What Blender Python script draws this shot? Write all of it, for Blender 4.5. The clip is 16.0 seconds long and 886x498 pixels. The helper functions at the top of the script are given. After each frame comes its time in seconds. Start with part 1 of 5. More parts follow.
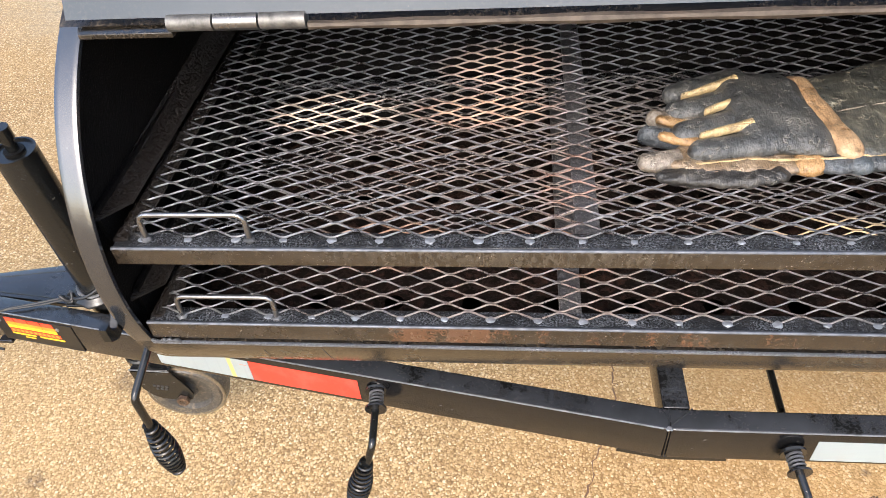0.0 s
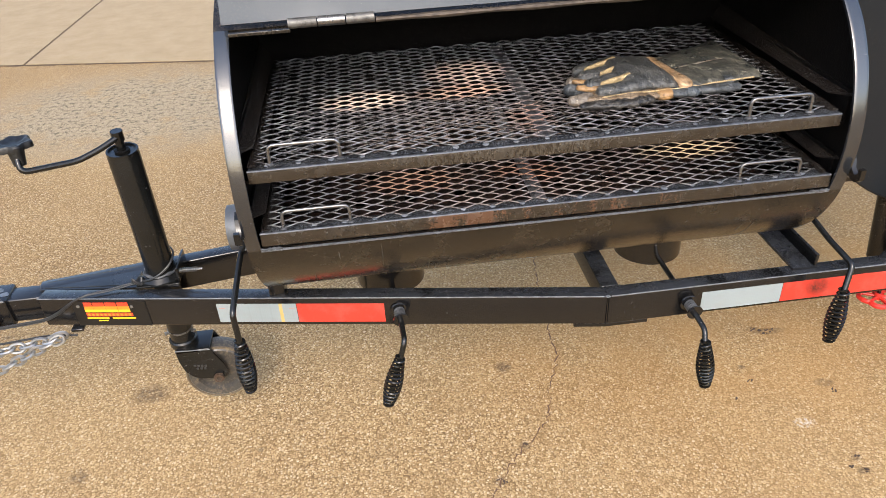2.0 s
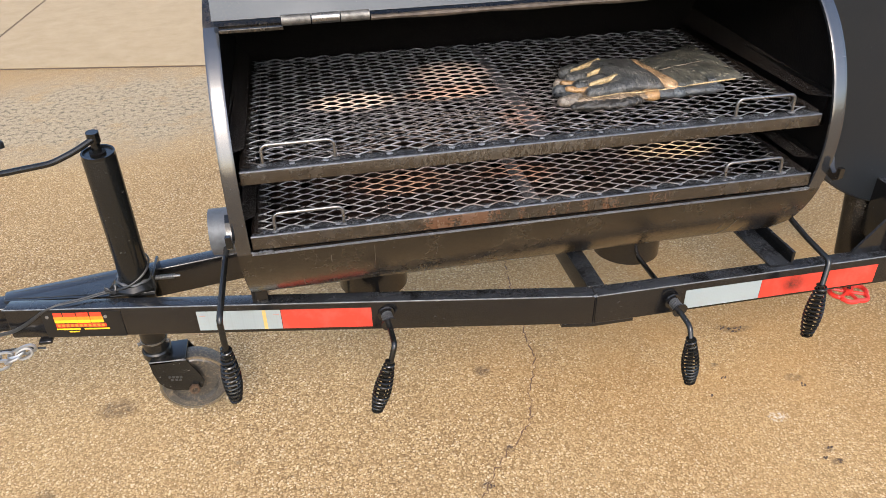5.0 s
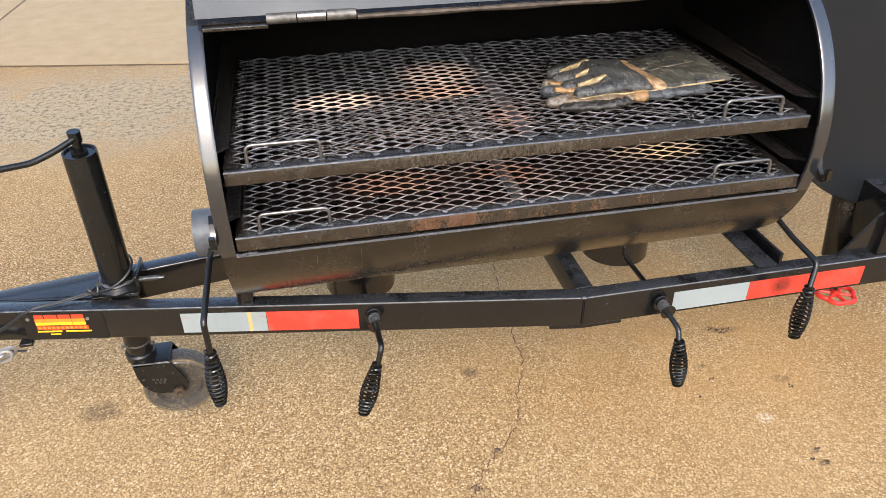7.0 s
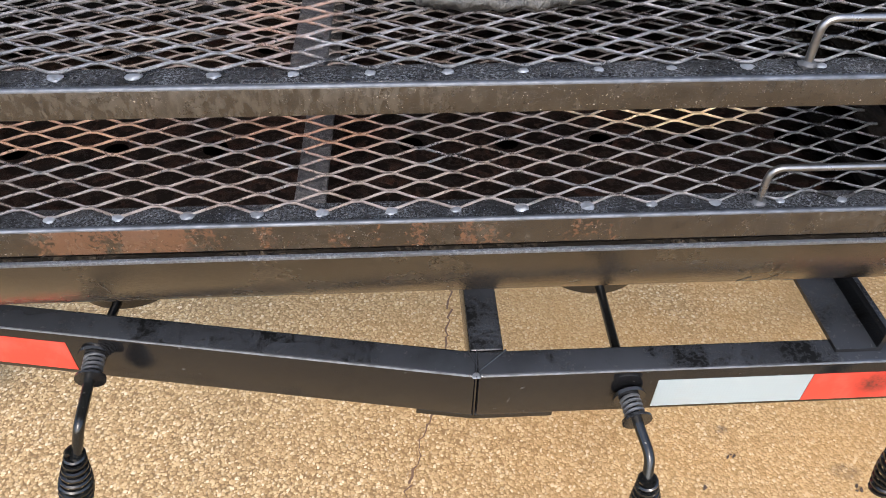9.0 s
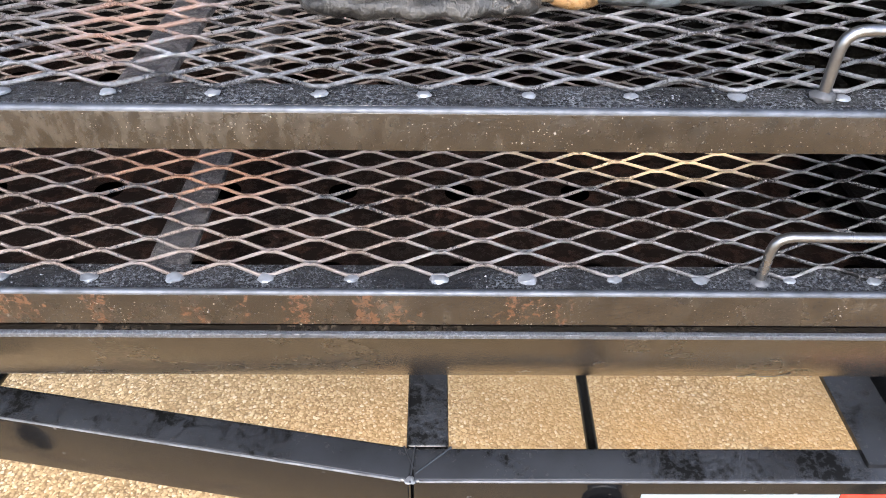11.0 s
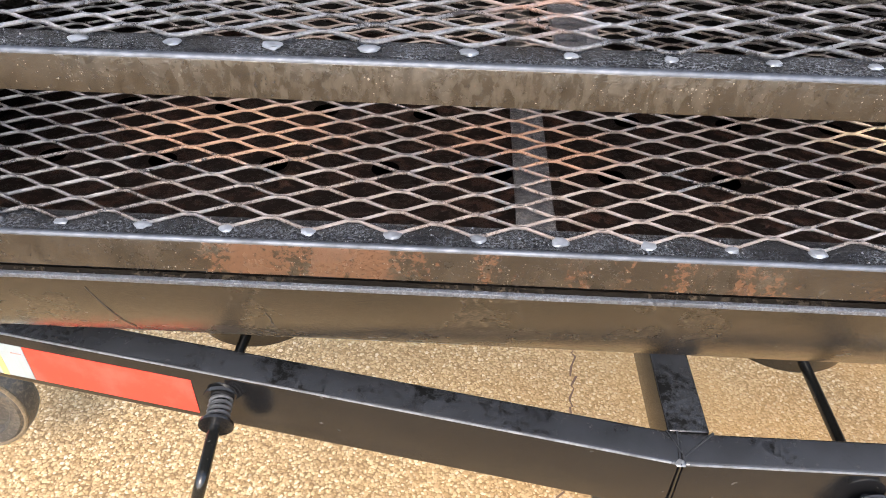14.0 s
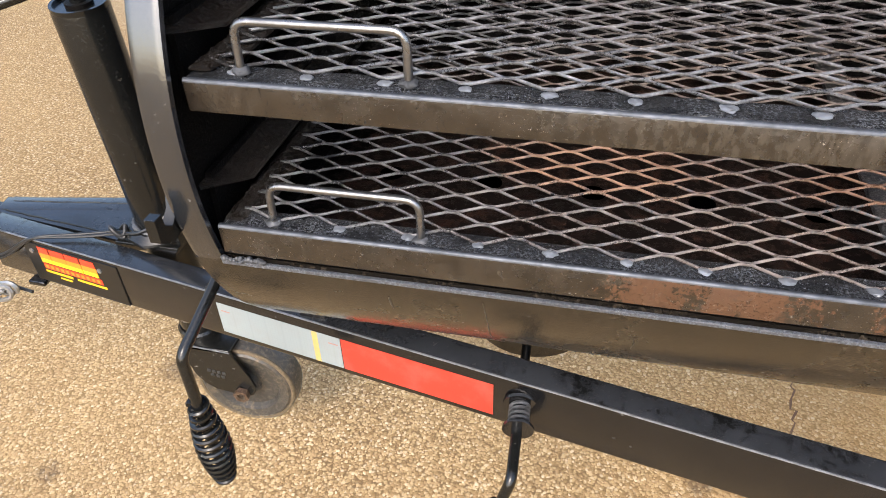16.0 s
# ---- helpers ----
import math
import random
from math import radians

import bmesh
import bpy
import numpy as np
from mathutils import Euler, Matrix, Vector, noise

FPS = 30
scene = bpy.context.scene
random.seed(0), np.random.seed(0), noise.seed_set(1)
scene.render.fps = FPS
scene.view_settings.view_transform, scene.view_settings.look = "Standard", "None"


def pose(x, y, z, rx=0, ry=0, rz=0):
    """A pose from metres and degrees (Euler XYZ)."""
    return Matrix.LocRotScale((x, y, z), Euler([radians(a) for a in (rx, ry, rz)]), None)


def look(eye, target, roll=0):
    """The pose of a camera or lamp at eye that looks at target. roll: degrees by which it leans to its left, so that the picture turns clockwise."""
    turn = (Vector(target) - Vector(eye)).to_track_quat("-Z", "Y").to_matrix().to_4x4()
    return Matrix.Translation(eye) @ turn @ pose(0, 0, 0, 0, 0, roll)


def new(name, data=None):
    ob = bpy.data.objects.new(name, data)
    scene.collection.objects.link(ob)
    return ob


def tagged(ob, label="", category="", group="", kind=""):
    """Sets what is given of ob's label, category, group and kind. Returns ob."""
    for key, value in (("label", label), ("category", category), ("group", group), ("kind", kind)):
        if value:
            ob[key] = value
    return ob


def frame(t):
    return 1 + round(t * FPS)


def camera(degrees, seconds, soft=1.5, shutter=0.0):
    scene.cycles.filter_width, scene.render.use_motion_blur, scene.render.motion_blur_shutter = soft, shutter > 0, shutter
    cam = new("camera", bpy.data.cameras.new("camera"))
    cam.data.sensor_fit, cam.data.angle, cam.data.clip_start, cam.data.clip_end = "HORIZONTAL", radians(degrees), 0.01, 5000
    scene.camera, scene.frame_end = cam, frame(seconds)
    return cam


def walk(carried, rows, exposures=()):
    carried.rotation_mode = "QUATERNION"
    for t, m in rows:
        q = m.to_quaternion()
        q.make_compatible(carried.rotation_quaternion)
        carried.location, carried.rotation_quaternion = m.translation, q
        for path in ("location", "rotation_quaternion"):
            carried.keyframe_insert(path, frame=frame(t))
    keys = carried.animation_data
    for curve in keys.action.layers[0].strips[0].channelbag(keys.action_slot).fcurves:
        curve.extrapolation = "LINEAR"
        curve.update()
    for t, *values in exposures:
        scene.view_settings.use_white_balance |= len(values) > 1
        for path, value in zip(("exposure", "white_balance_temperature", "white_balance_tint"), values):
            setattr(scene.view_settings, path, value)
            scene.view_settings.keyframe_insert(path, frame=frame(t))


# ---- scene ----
cam = camera(62.7, 16.0, soft=0.55)
PATH = [
    (0, (0.444, -0.539, 1.349), (0.236, 0.902, -0.022), -5.3),
    (0.5, (0.304, -0.706, 1.34), (0.127, 0.842, 0.086), -7.6),
    (1, (0.271, -0.892, 1.346), (0.16, 0.699, 0.14), -5.6),
    (1.5, (0.3, -1.068, 1.347), (0.264, 0.552, 0.175), -4.6),
    (2, (0.216, -1.098, 1.364), (0.371, 0.568, 0.269), -3.3),
    (2.5, (0.134, -1.092, 1.356), (0.342, 0.58, 0.279), -3.4),
    (3, (0.132, -1.091, 1.357), (0.384, 0.583, 0.291), -3.1),
    (3.5, (0.125, -1.087, 1.352), (0.408, 0.583, 0.289), -2.6),
    (4, (0.124, -1.085, 1.348), (0.413, 0.581, 0.279), -1.8),
    (6.5, (0.134, -1.073, 1.347), (0.468, 0.577, 0.266), -0.8),
    (7, (0.132, -1.068, 1.344), (0.472, 0.58, 0.264), -0.6),
    (7.5, (0.225, -0.991, 1.328), (0.552, 0.642, 0.22), 0.0),
    (8, (0.44, -0.839, 1.305), (0.637, 0.741, 0.095), 0.6),
    (8.5, (0.486, -0.631, 1.24), (0.611, 0.871, -0.075), 0.5),
    (9, (0.581, -0.433, 1.085), (0.684, 1.028, -0.277), 1.1),
    (9.5, (0.651, -0.33, 1.001), (0.729, 1.137, -0.356), 1.7),
    (10, (0.663, -0.319, 0.994), (0.727, 1.167, -0.343), 2.3),
    (10.2, (0.665, -0.316, 0.999), (0.721, 1.182, -0.325), 2.1),
    (12.3, (0.672, -0.32, 1.007), (0.688, 1.275, -0.199), 0.5),
    (12.5, (0.665, -0.318, 1.006), (0.696, 1.277, -0.2), 0.5),
    (13, (0.631, -0.322, 1.003), (0.665, 1.279, -0.195), 0.7),
    (13.5, (0.546, -0.332, 0.993), (0.59, 1.26, -0.216), 2.0),
    (14, (0.456, -0.351, 0.989), (0.403, 1.222, -0.246), 1.3),
    (14.5, (0.375, -0.366, 1.004), (0.163, 1.182, -0.244), -0.8),
    (15, (0.296, -0.396, 1.02), (-0.028, 1.14, -0.22), -1.7),
    (15.5, (0.263, -0.405, 1.028), (-0.128, 1.122, -0.202), -2.4),
    (16, (0.281, -0.399, 1.037), (-0.111, 1.128, -0.193), -2.2),
]
EXPOSURES = [(0.0, 1.98, 6500, 10), (0.5, 1.76, 6500, 10), (1.5, 1.51, 6500, 10), (3.5, 1.51, 6500, 10), (7.0, 1.57, 6500, 10), (7.5, 1.51, 6500, 10), (8.0, 1.46, 6500, 10), (8.5, 1.71, 6350, 10), (9.0, 1.76, 6150, 10), (9.5, 1.94, 6120, 10), (10.0, 2.12, 6100, 10), (12.5, 2.36, 6150, 10), (13.0, 2.44, 6250, 10), (13.5, 2.44, 6300, 10), (14.0, 2.21, 6400, 10), (14.5, 2.19, 6500, 10), (15.0, 2.01, 6500, 10), (15.5, 1.79, 6500, 10), (16.0, 1.74, 6500, 10)]
walk(cam, [(t, look(eye, target, roll)) for t, eye, target, roll in PATH], EXPOSURES)

# world, sun and exposure
world = bpy.data.worlds.new("sky")
scene.world = world
world.use_nodes = True
_n = world.node_tree.nodes
_sky = _n.new("ShaderNodeTexSky")
_sky.sky_type = "NISHITA"
_sky.sun_disc = False
_sky.sun_elevation = radians(42)
_sky.sun_rotation = radians(187)
_sky.dust_density = 3.0
world.node_tree.links.new(_sky.outputs[0], _n["Background"].inputs[0])
_n["Background"].inputs[1].default_value = 0.15
sun = new("sun", bpy.data.lights.new("sun", "SUN"))
sun.data.energy = 0.50
sun.data.angle = radians(16)
sun.data.color = (1.0, 0.97, 0.935)
sun.matrix_world = look((-1.0, -8.25, 7.5), (0.0, 0.0, 0.0))


# ---- materials ----
def nodes_of(name):
    m = bpy.data.materials.new(name)
    m.use_nodes = True
    return m, m.node_tree, m.node_tree.nodes["Principled BSDF"]


def link(nt, a, b):
    nt.links.new(a, b)


def coords(nt):
    return nt.nodes.new("ShaderNodeNewGeometry").outputs["Position"]


def noise_tex(nt, vec, scale, detail=4.0, rough=0.55):
    n = nt.nodes.new("ShaderNodeTexNoise")
    n.inputs["Scale"].default_value = scale
    n.inputs["Detail"].default_value = detail
    n.inputs["Roughness"].default_value = rough
    link(nt, vec, n.inputs["Vector"])
    return n.outputs["Fac"]


def voronoi(nt, vec, scale, feature="F1", rnd=1.0):
    n = nt.nodes.new("ShaderNodeTexVoronoi")
    n.feature = feature
    n.inputs["Scale"].default_value = scale
    n.inputs["Randomness"].default_value = rnd
    link(nt, vec, n.inputs["Vector"])
    return n


def ramp(nt, fac, stops):
    r = nt.nodes.new("ShaderNodeValToRGB")
    el = r.color_ramp.elements
    while len(el) < len(stops):
        el.new(0.5)
    for e, (p, c) in zip(el, stops):
        e.position = p
        e.color = (c, c, c, 1) if isinstance(c, (int, float)) else (*c, 1)
    link(nt, fac, r.inputs[0])
    return r.outputs[0]


def mix(nt, fac, a, b, mode="MIX"):
    n = nt.nodes.new("ShaderNodeMix")
    n.data_type = "RGBA"
    n.blend_type = mode
    for sock, v in ((n.inputs[0], fac), (n.inputs[6], a), (n.inputs[7], b)):
        if isinstance(v, (int, float)):
            sock.default_value = v
        elif isinstance(v, tuple):
            sock.default_value = (*v, 1)
        else:
            link(nt, v, sock)
    return n.outputs[2]


def math_node(nt, op, a, b=0.0, clamp=False):
    n = nt.nodes.new("ShaderNodeMath")
    n.operation = op
    n.use_clamp = clamp
    for sock, v in ((n.inputs[0], a), (n.inputs[1], b)):
        if isinstance(v, (int, float)):
            sock.default_value = v
        else:
            link(nt, v, sock)
    return n.outputs[0]


def bump(nt, bsdf, height, strength=0.3, distance=0.001):
    n = nt.nodes.new("ShaderNodeBump")
    n.inputs["Strength"].default_value = strength
    n.inputs["Distance"].default_value = distance
    link(nt, height, n.inputs["Height"])
    link(nt, n.outputs[0], bsdf.inputs["Normal"])


def spot(nt, vec, centre, size):
    """1 inside an ellipsoid round centre, falling to 0 at its rim."""
    m = nt.nodes.new("ShaderNodeMapping")
    m.vector_type = "TEXTURE"
    m.inputs["Location"].default_value = centre
    m.inputs["Scale"].default_value = size
    link(nt, vec, m.inputs["Vector"])
    g = nt.nodes.new("ShaderNodeTexGradient")
    g.gradient_type = "SPHERICAL"
    link(nt, m.outputs[0], g.inputs[0])
    return g.outputs["Fac"]


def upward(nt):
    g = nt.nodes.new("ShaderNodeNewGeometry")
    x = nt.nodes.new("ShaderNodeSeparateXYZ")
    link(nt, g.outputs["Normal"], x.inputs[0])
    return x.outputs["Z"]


def paint(name, colour=(0.006, 0.006, 0.0065), rough=0.10, dust=(0.13, 0.11, 0.085), dusty=0.16, grain=260.0, orange=0.05, patches=0.95, ior=1.58):
    """Brushed-on gloss paint over steel: dull soot patches, dust, pale chips, a faint orange peel."""
    m, nt, b = nodes_of(name)
    p = coords(nt)
    b.inputs["IOR"].default_value = ior
    blot = noise_tex(nt, p, 9.0, 6.0, 0.65)
    fine = noise_tex(nt, p, grain, 3.0, 0.6)
    mask = math_node(nt, "MULTIPLY", ramp(nt, blot, [(0.42, 0.0), (0.72, 1.0)]), ramp(nt, fine, [(0.5, 0.0), (0.72, 1.0)]))
    mask = math_node(nt, "MULTIPLY", mask, dusty)
    c = mix(nt, mask, colour, dust)
    chips = math_node(nt, "MULTIPLY", ramp(nt, noise_tex(nt, p, 150.0, 2.0, 0.5), [(0.70, 0.0), (0.74, 1.0)]), ramp(nt, noise_tex(nt, p, 5.0, 3.0), [(0.45, 0.0), (0.65, 1.0)]))
    c = mix(nt, math_node(nt, "MULTIPLY", chips, 0.4), c, (0.30, 0.28, 0.25))
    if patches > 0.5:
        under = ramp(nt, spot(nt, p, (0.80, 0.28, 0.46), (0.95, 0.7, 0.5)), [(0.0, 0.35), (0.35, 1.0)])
        # blue-grey on upward faces: thin dust plus sky sheen put into the colour
        dust_and_sheen = math_node(nt, "MULTIPLY", math_node(nt, "MULTIPLY", ramp(nt, upward(nt), [(0.5, 0.0), (0.8, 1.0)]), under), ramp(nt, noise_tex(nt, p, 12.0, 5.0, 0.6), [(0.3, 0.55), (0.6, 1.0)]))
        c = mix(nt, dust_and_sheen, c, (0.032, 0.035, 0.041))
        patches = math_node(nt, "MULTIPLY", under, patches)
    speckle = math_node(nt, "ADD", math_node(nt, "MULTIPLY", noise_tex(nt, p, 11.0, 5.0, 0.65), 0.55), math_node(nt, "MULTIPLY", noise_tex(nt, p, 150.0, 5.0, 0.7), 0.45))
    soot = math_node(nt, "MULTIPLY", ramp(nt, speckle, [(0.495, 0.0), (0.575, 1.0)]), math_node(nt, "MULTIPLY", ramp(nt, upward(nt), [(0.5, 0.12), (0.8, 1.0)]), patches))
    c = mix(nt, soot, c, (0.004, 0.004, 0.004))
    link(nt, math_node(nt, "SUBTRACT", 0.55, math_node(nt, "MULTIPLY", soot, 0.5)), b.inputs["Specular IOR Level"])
    link(nt, c, b.inputs["Base Color"])
    r = math_node(nt, "ADD", math_node(nt, "MULTIPLY", ramp(nt, blot, [(0.35, 0.0), (0.8, 1.0)]), 0.16), rough)
    r = math_node(nt, "ADD", r, math_node(nt, "MULTIPLY", soot, 0.4), True)
    link(nt, r, b.inputs["Roughness"])
    h = math_node(nt, "ADD", noise_tex(nt, p, 420.0, 2.0), math_node(nt, "MULTIPLY", noise_tex(nt, p, 35.0, 2.0), 1.5))
    h = math_node(nt, "ADD", h, math_node(nt, "MULTIPLY", math_node(nt, "MULTIPLY", soot, noise_tex(nt, p, 320.0, 4.0)), 3.0))
    bump(nt, b, h, orange, 0.0012)
    return m


def make_ground(loose=False):
    """Tan wash-off concrete: small stones in a brown matrix; loose: the stones themselves."""
    m, nt, b = nodes_of("aggregate_stone" if loose else "exposed_aggregate")
    p = coords(nt)
    if loose:
        pick = nt.nodes.new("ShaderNodeNewGeometry").outputs["Random Per Island"]
    else:
        warp = nt.nodes.new("ShaderNodeVectorMath")
        warp.operation = "ADD"
        wn = nt.nodes.new("ShaderNodeTexNoise")
        wn.inputs["Scale"].default_value = 90.0
        link(nt, p, wn.inputs["Vector"])
        sc = nt.nodes.new("ShaderNodeVectorMath")
        sc.operation = "SCALE"
        sc.inputs["Scale"].default_value = 0.006
        link(nt, wn.outputs["Color"], sc.inputs[0])
        link(nt, p, warp.inputs[0])
        link(nt, sc.outputs[0], warp.inputs[1])
        v = voronoi(nt, warp.outputs[0], 170.0)
        sep = nt.nodes.new("ShaderNodeSeparateColor")
        link(nt, v.outputs["Color"], sep.inputs[0])
        pick = sep.outputs[0]
    c = ramp(nt, pick, [(0.0, (0.215, 0.130, 0.057)), (0.25, (0.35, 0.227, 0.105)), (0.6, (0.45, 0.308, 0.152)), (0.85, (0.54, 0.388, 0.208)), (1.0, (0.65, 0.52, 0.34))])
    if not loose:
        gap = ramp(nt, math_node(nt, "SUBTRACT", 0.75, v.outputs["Distance"]), [(0.0, 0.0), (0.42, 1.0)])
        c = mix(nt, math_node(nt, "MULTIPLY", gap, 0.85), (0.155, 0.097, 0.045), c)
    c = mix(nt, ramp(nt, noise_tex(nt, p, 420.0, 3.0, 0.6), [(0.5, 0.0), (0.72, 0.35)]), c, (0.22, 0.14, 0.07))
    rusty = math_node(nt, "MULTIPLY", ramp(nt, spot(nt, p, (1.25, 0.75, 0), (1.1, 1.1, 1)), [(0.0, 0.0), (0.6, 1.0)]), ramp(nt, noise_tex(nt, p, 4.0, 5.0), [(0.35, 0.35), (0.6, 1.0)]))
    c = mix(nt, math_node(nt, "MULTIPLY", rusty, 0.6), c, (0.36, 0.19, 0.060))
    big = noise_tex(nt, p, 1.3, 5.0, 0.6)
    c = mix(nt, ramp(nt, big, [(0.35, 0.0), (0.7, 0.35)]), c, (0.43, 0.29, 0.135))
    mid = noise_tex(nt, p, 6.0, 5.0, 0.65)
    c = mix(nt, ramp(nt, mid, [(0.5, 0.0), (0.8, 0.3)]), c, (0.25, 0.155, 0.07))
    worn = math_node(nt, "MULTIPLY", spot(nt, p, (-0.90, 2.62, 0), (1.25, 0.72, 1)), ramp(nt, mid, [(0.33, 0.25), (0.55, 1.0)]))
    c = mix(nt, math_node(nt, "MULTIPLY", ramp(nt, worn, [(0.0, 0.0), (0.45, 1.0)]), 0.6), c, (0.35, 0.295, 0.205))
    pits = math_node(nt, "MULTIPLY", ramp(nt, noise_tex(nt, p, 38.0, 8.0, 0.8), [(0.51, 0.0), (0.57, 1.0)]), ramp(nt, worn, [(0.12, 0.0), (0.45, 1.0)]))
    c = mix(nt, math_node(nt, "MULTIPLY", pits, 0.85), c, (0.10, 0.082, 0.052))
    for centre, size in STAINS:
        s = math_node(nt, "MULTIPLY", ramp(nt, spot(nt, p, centre, size), [(0.0, 0.0), (0.5, 1.0)]), ramp(nt, noise_tex(nt, p, 60.0), [(0.35, 0.2), (0.6, 1.0)]))
        c = mix(nt, math_node(nt, "MULTIPLY", s, 0.62), c, (0.07, 0.05, 0.035))
    pale = math_node(nt, "MULTIPLY", ramp(nt, spot(nt, p, (1.18, 0.04, 0), (0.035, 0.022, 1)), [(0.1, 0.0), (0.5, 1.0)]), ramp(nt, noise_tex(nt, p, 120.0), [(0.45, 0.0), (0.6, 1.0)]))
    c = mix(nt, math_node(nt, "MULTIPLY", pale, 0.6), c, (0.62, 0.58, 0.50))
    link(nt, c, b.inputs["Base Color"])
    b.inputs["Roughness"].default_value = 0.75 if loose else 0.9
    b.inputs["Specular IOR Level"].default_value = 0.12 if loose else 0.12
    h = noise_tex(nt, p, 300.0)
    if not loose:
        h = math_node(nt, "ADD", gap, math_node(nt, "MULTIPLY", h, 0.4))
    bump(nt, b, h, 0.3 if loose else 0.45, 0.001 if loose else 0.0022)
    return m


STAINS = [((0.497, 0.361, 0), (0.028, 0.028, 1)), ((-0.456, 0.424, 0), (0.06, 0.045, 1)), ((1.262, 0.376, 0), (0.055, 0.016, 1)),
          ((-0.569, 0.164, 0), (0.028, 0.028, 1)), ((0.497, 0.082, 0), (0.016, 0.016, 1)), ((0.417, -0.012, 0), (0.018, 0.018, 1)),
          ((-0.141, 0.176, 0), (0.009, 0.009, 1)), ((1.30, 0.16, 0), (0.03, 0.018, 1)), ((-0.95, 0.75, 0), (0.02, 0.012, 1)), ((1.12, 0.25, 0), (0.014, 0.01, 1)),
          ((1.221, 0.392, 0), (0.022, 0.012, 1)), ((1.233, -0.117, 0), (0.02, 0.012, 1)), ((1.236, -0.08, 0), (0.014, 0.012, 1))]


def make_concrete():
    m, nt, b = nodes_of("pale_concrete")
    p = coords(nt)
    c = ramp(nt, noise_tex(nt, p, 7.0, 10.0, 0.72), [(0.30, (0.290, 0.206, 0.104)), (0.52, (0.345, 0.250, 0.134)), (0.72, (0.39, 0.292, 0.168))])
    c = mix(nt, ramp(nt, noise_tex(nt, p, 160.0, 3.0), [(0.45, 0.0), (0.75, 0.5)]), c, (0.20, 0.14, 0.08))
    link(nt, c, b.inputs["Base Color"])
    b.inputs["Roughness"].default_value = 0.85
    bump(nt, b, noise_tex(nt, p, 250.0), 0.3, 0.002)
    return m


def make_grate():
    """Greasy bare steel strands with baked-on soot, rust and pale residue."""
    m, nt, b = nodes_of("seasoned_steel_mesh")
    p = coords(nt)
    a = math_node(nt, "ADD", math_node(nt, "MULTIPLY", noise_tex(nt, p, 30.0, 5.0, 0.65), 0.70), math_node(nt, "MULTIPLY", noise_tex(nt, p, 520.0, 4.0, 0.75), 0.30))
    c = ramp(nt, a, [(0.38, (0.025, 0.024, 0.025)), (0.48, (0.138, 0.138, 0.144)), (0.60, (0.282, 0.282, 0.294))])
    d = noise_tex(nt, p, 16.0, 5.0, 0.6)
    tot = None
    for centre, size, tone, k in RESIDUE:
        s = math_node(nt, "MULTIPLY", ramp(nt, spot(nt, p, centre, size), [(0.0, 0.0), (0.5, 1.0)]), ramp(nt, math_node(nt, "ADD", math_node(nt, "MULTIPLY", d, 0.6), math_node(nt, "MULTIPLY", noise_tex(nt, p, 240.0, 4.0, 0.7), 0.4)), [(0.37, 0.0), (0.47, 1.0)]))
        s = math_node(nt, "MULTIPLY", s, k)
        c = mix(nt, s, c, tone)
        tot = s if tot is None else math_node(nt, "MAXIMUM", tot, s)
    link(nt, c, b.inputs["Base Color"])
    link(nt, math_node(nt, "MULTIPLY", math_node(nt, "SUBTRACT", 1.0, tot), 0.85), b.inputs["Metallic"])
    link(nt, math_node(nt, "ADD", math_node(nt, "MULTIPLY", a, 0.34), 0.12), b.inputs["Roughness"])
    bump(nt, b, noise_tex(nt, p, 520.0, 5.0, 0.8), 0.9, 0.0012)
    return m


RESIDUE = [((0.55, 0.2, 0.836), (0.5, 0.18, 0.06), (0.09, 0.06, 0.048), 0.4), ((0.50, 0.22, 0.714), (0.46, 0.4, 0.05), (0.24, 0.175, 0.140), 0.62),
           ((0.205, 0.25, 0.836), (0.10, 0.06, 0.03), (0.62, 0.48, 0.38), 1.0), ((0.42, 0.36, 0.836), (0.10, 0.09, 0.03), (0.62, 0.45, 0.37), 1.0),
           ((0.40, 0.255, 0.836), (0.11, 0.05, 0.03), (0.54, 0.34, 0.24), 0.8), ((0.28, 0.13, 0.714), (0.12, 0.06, 0.03), (0.42, 0.24, 0.15), 0.85),
           ((0.83, 0.15, 0.714), (0.12, 0.05, 0.03), (0.66, 0.48, 0.28), 1.0), ((0.5, 0.12, 0.714), (0.09, 0.06, 0.03), (0.40, 0.19, 0.10), 0.6),
           ((0.5, 0.10, 0.836), (0.05, 0.09, 0.03), (0.35, 0.18, 0.11), 0.5)]


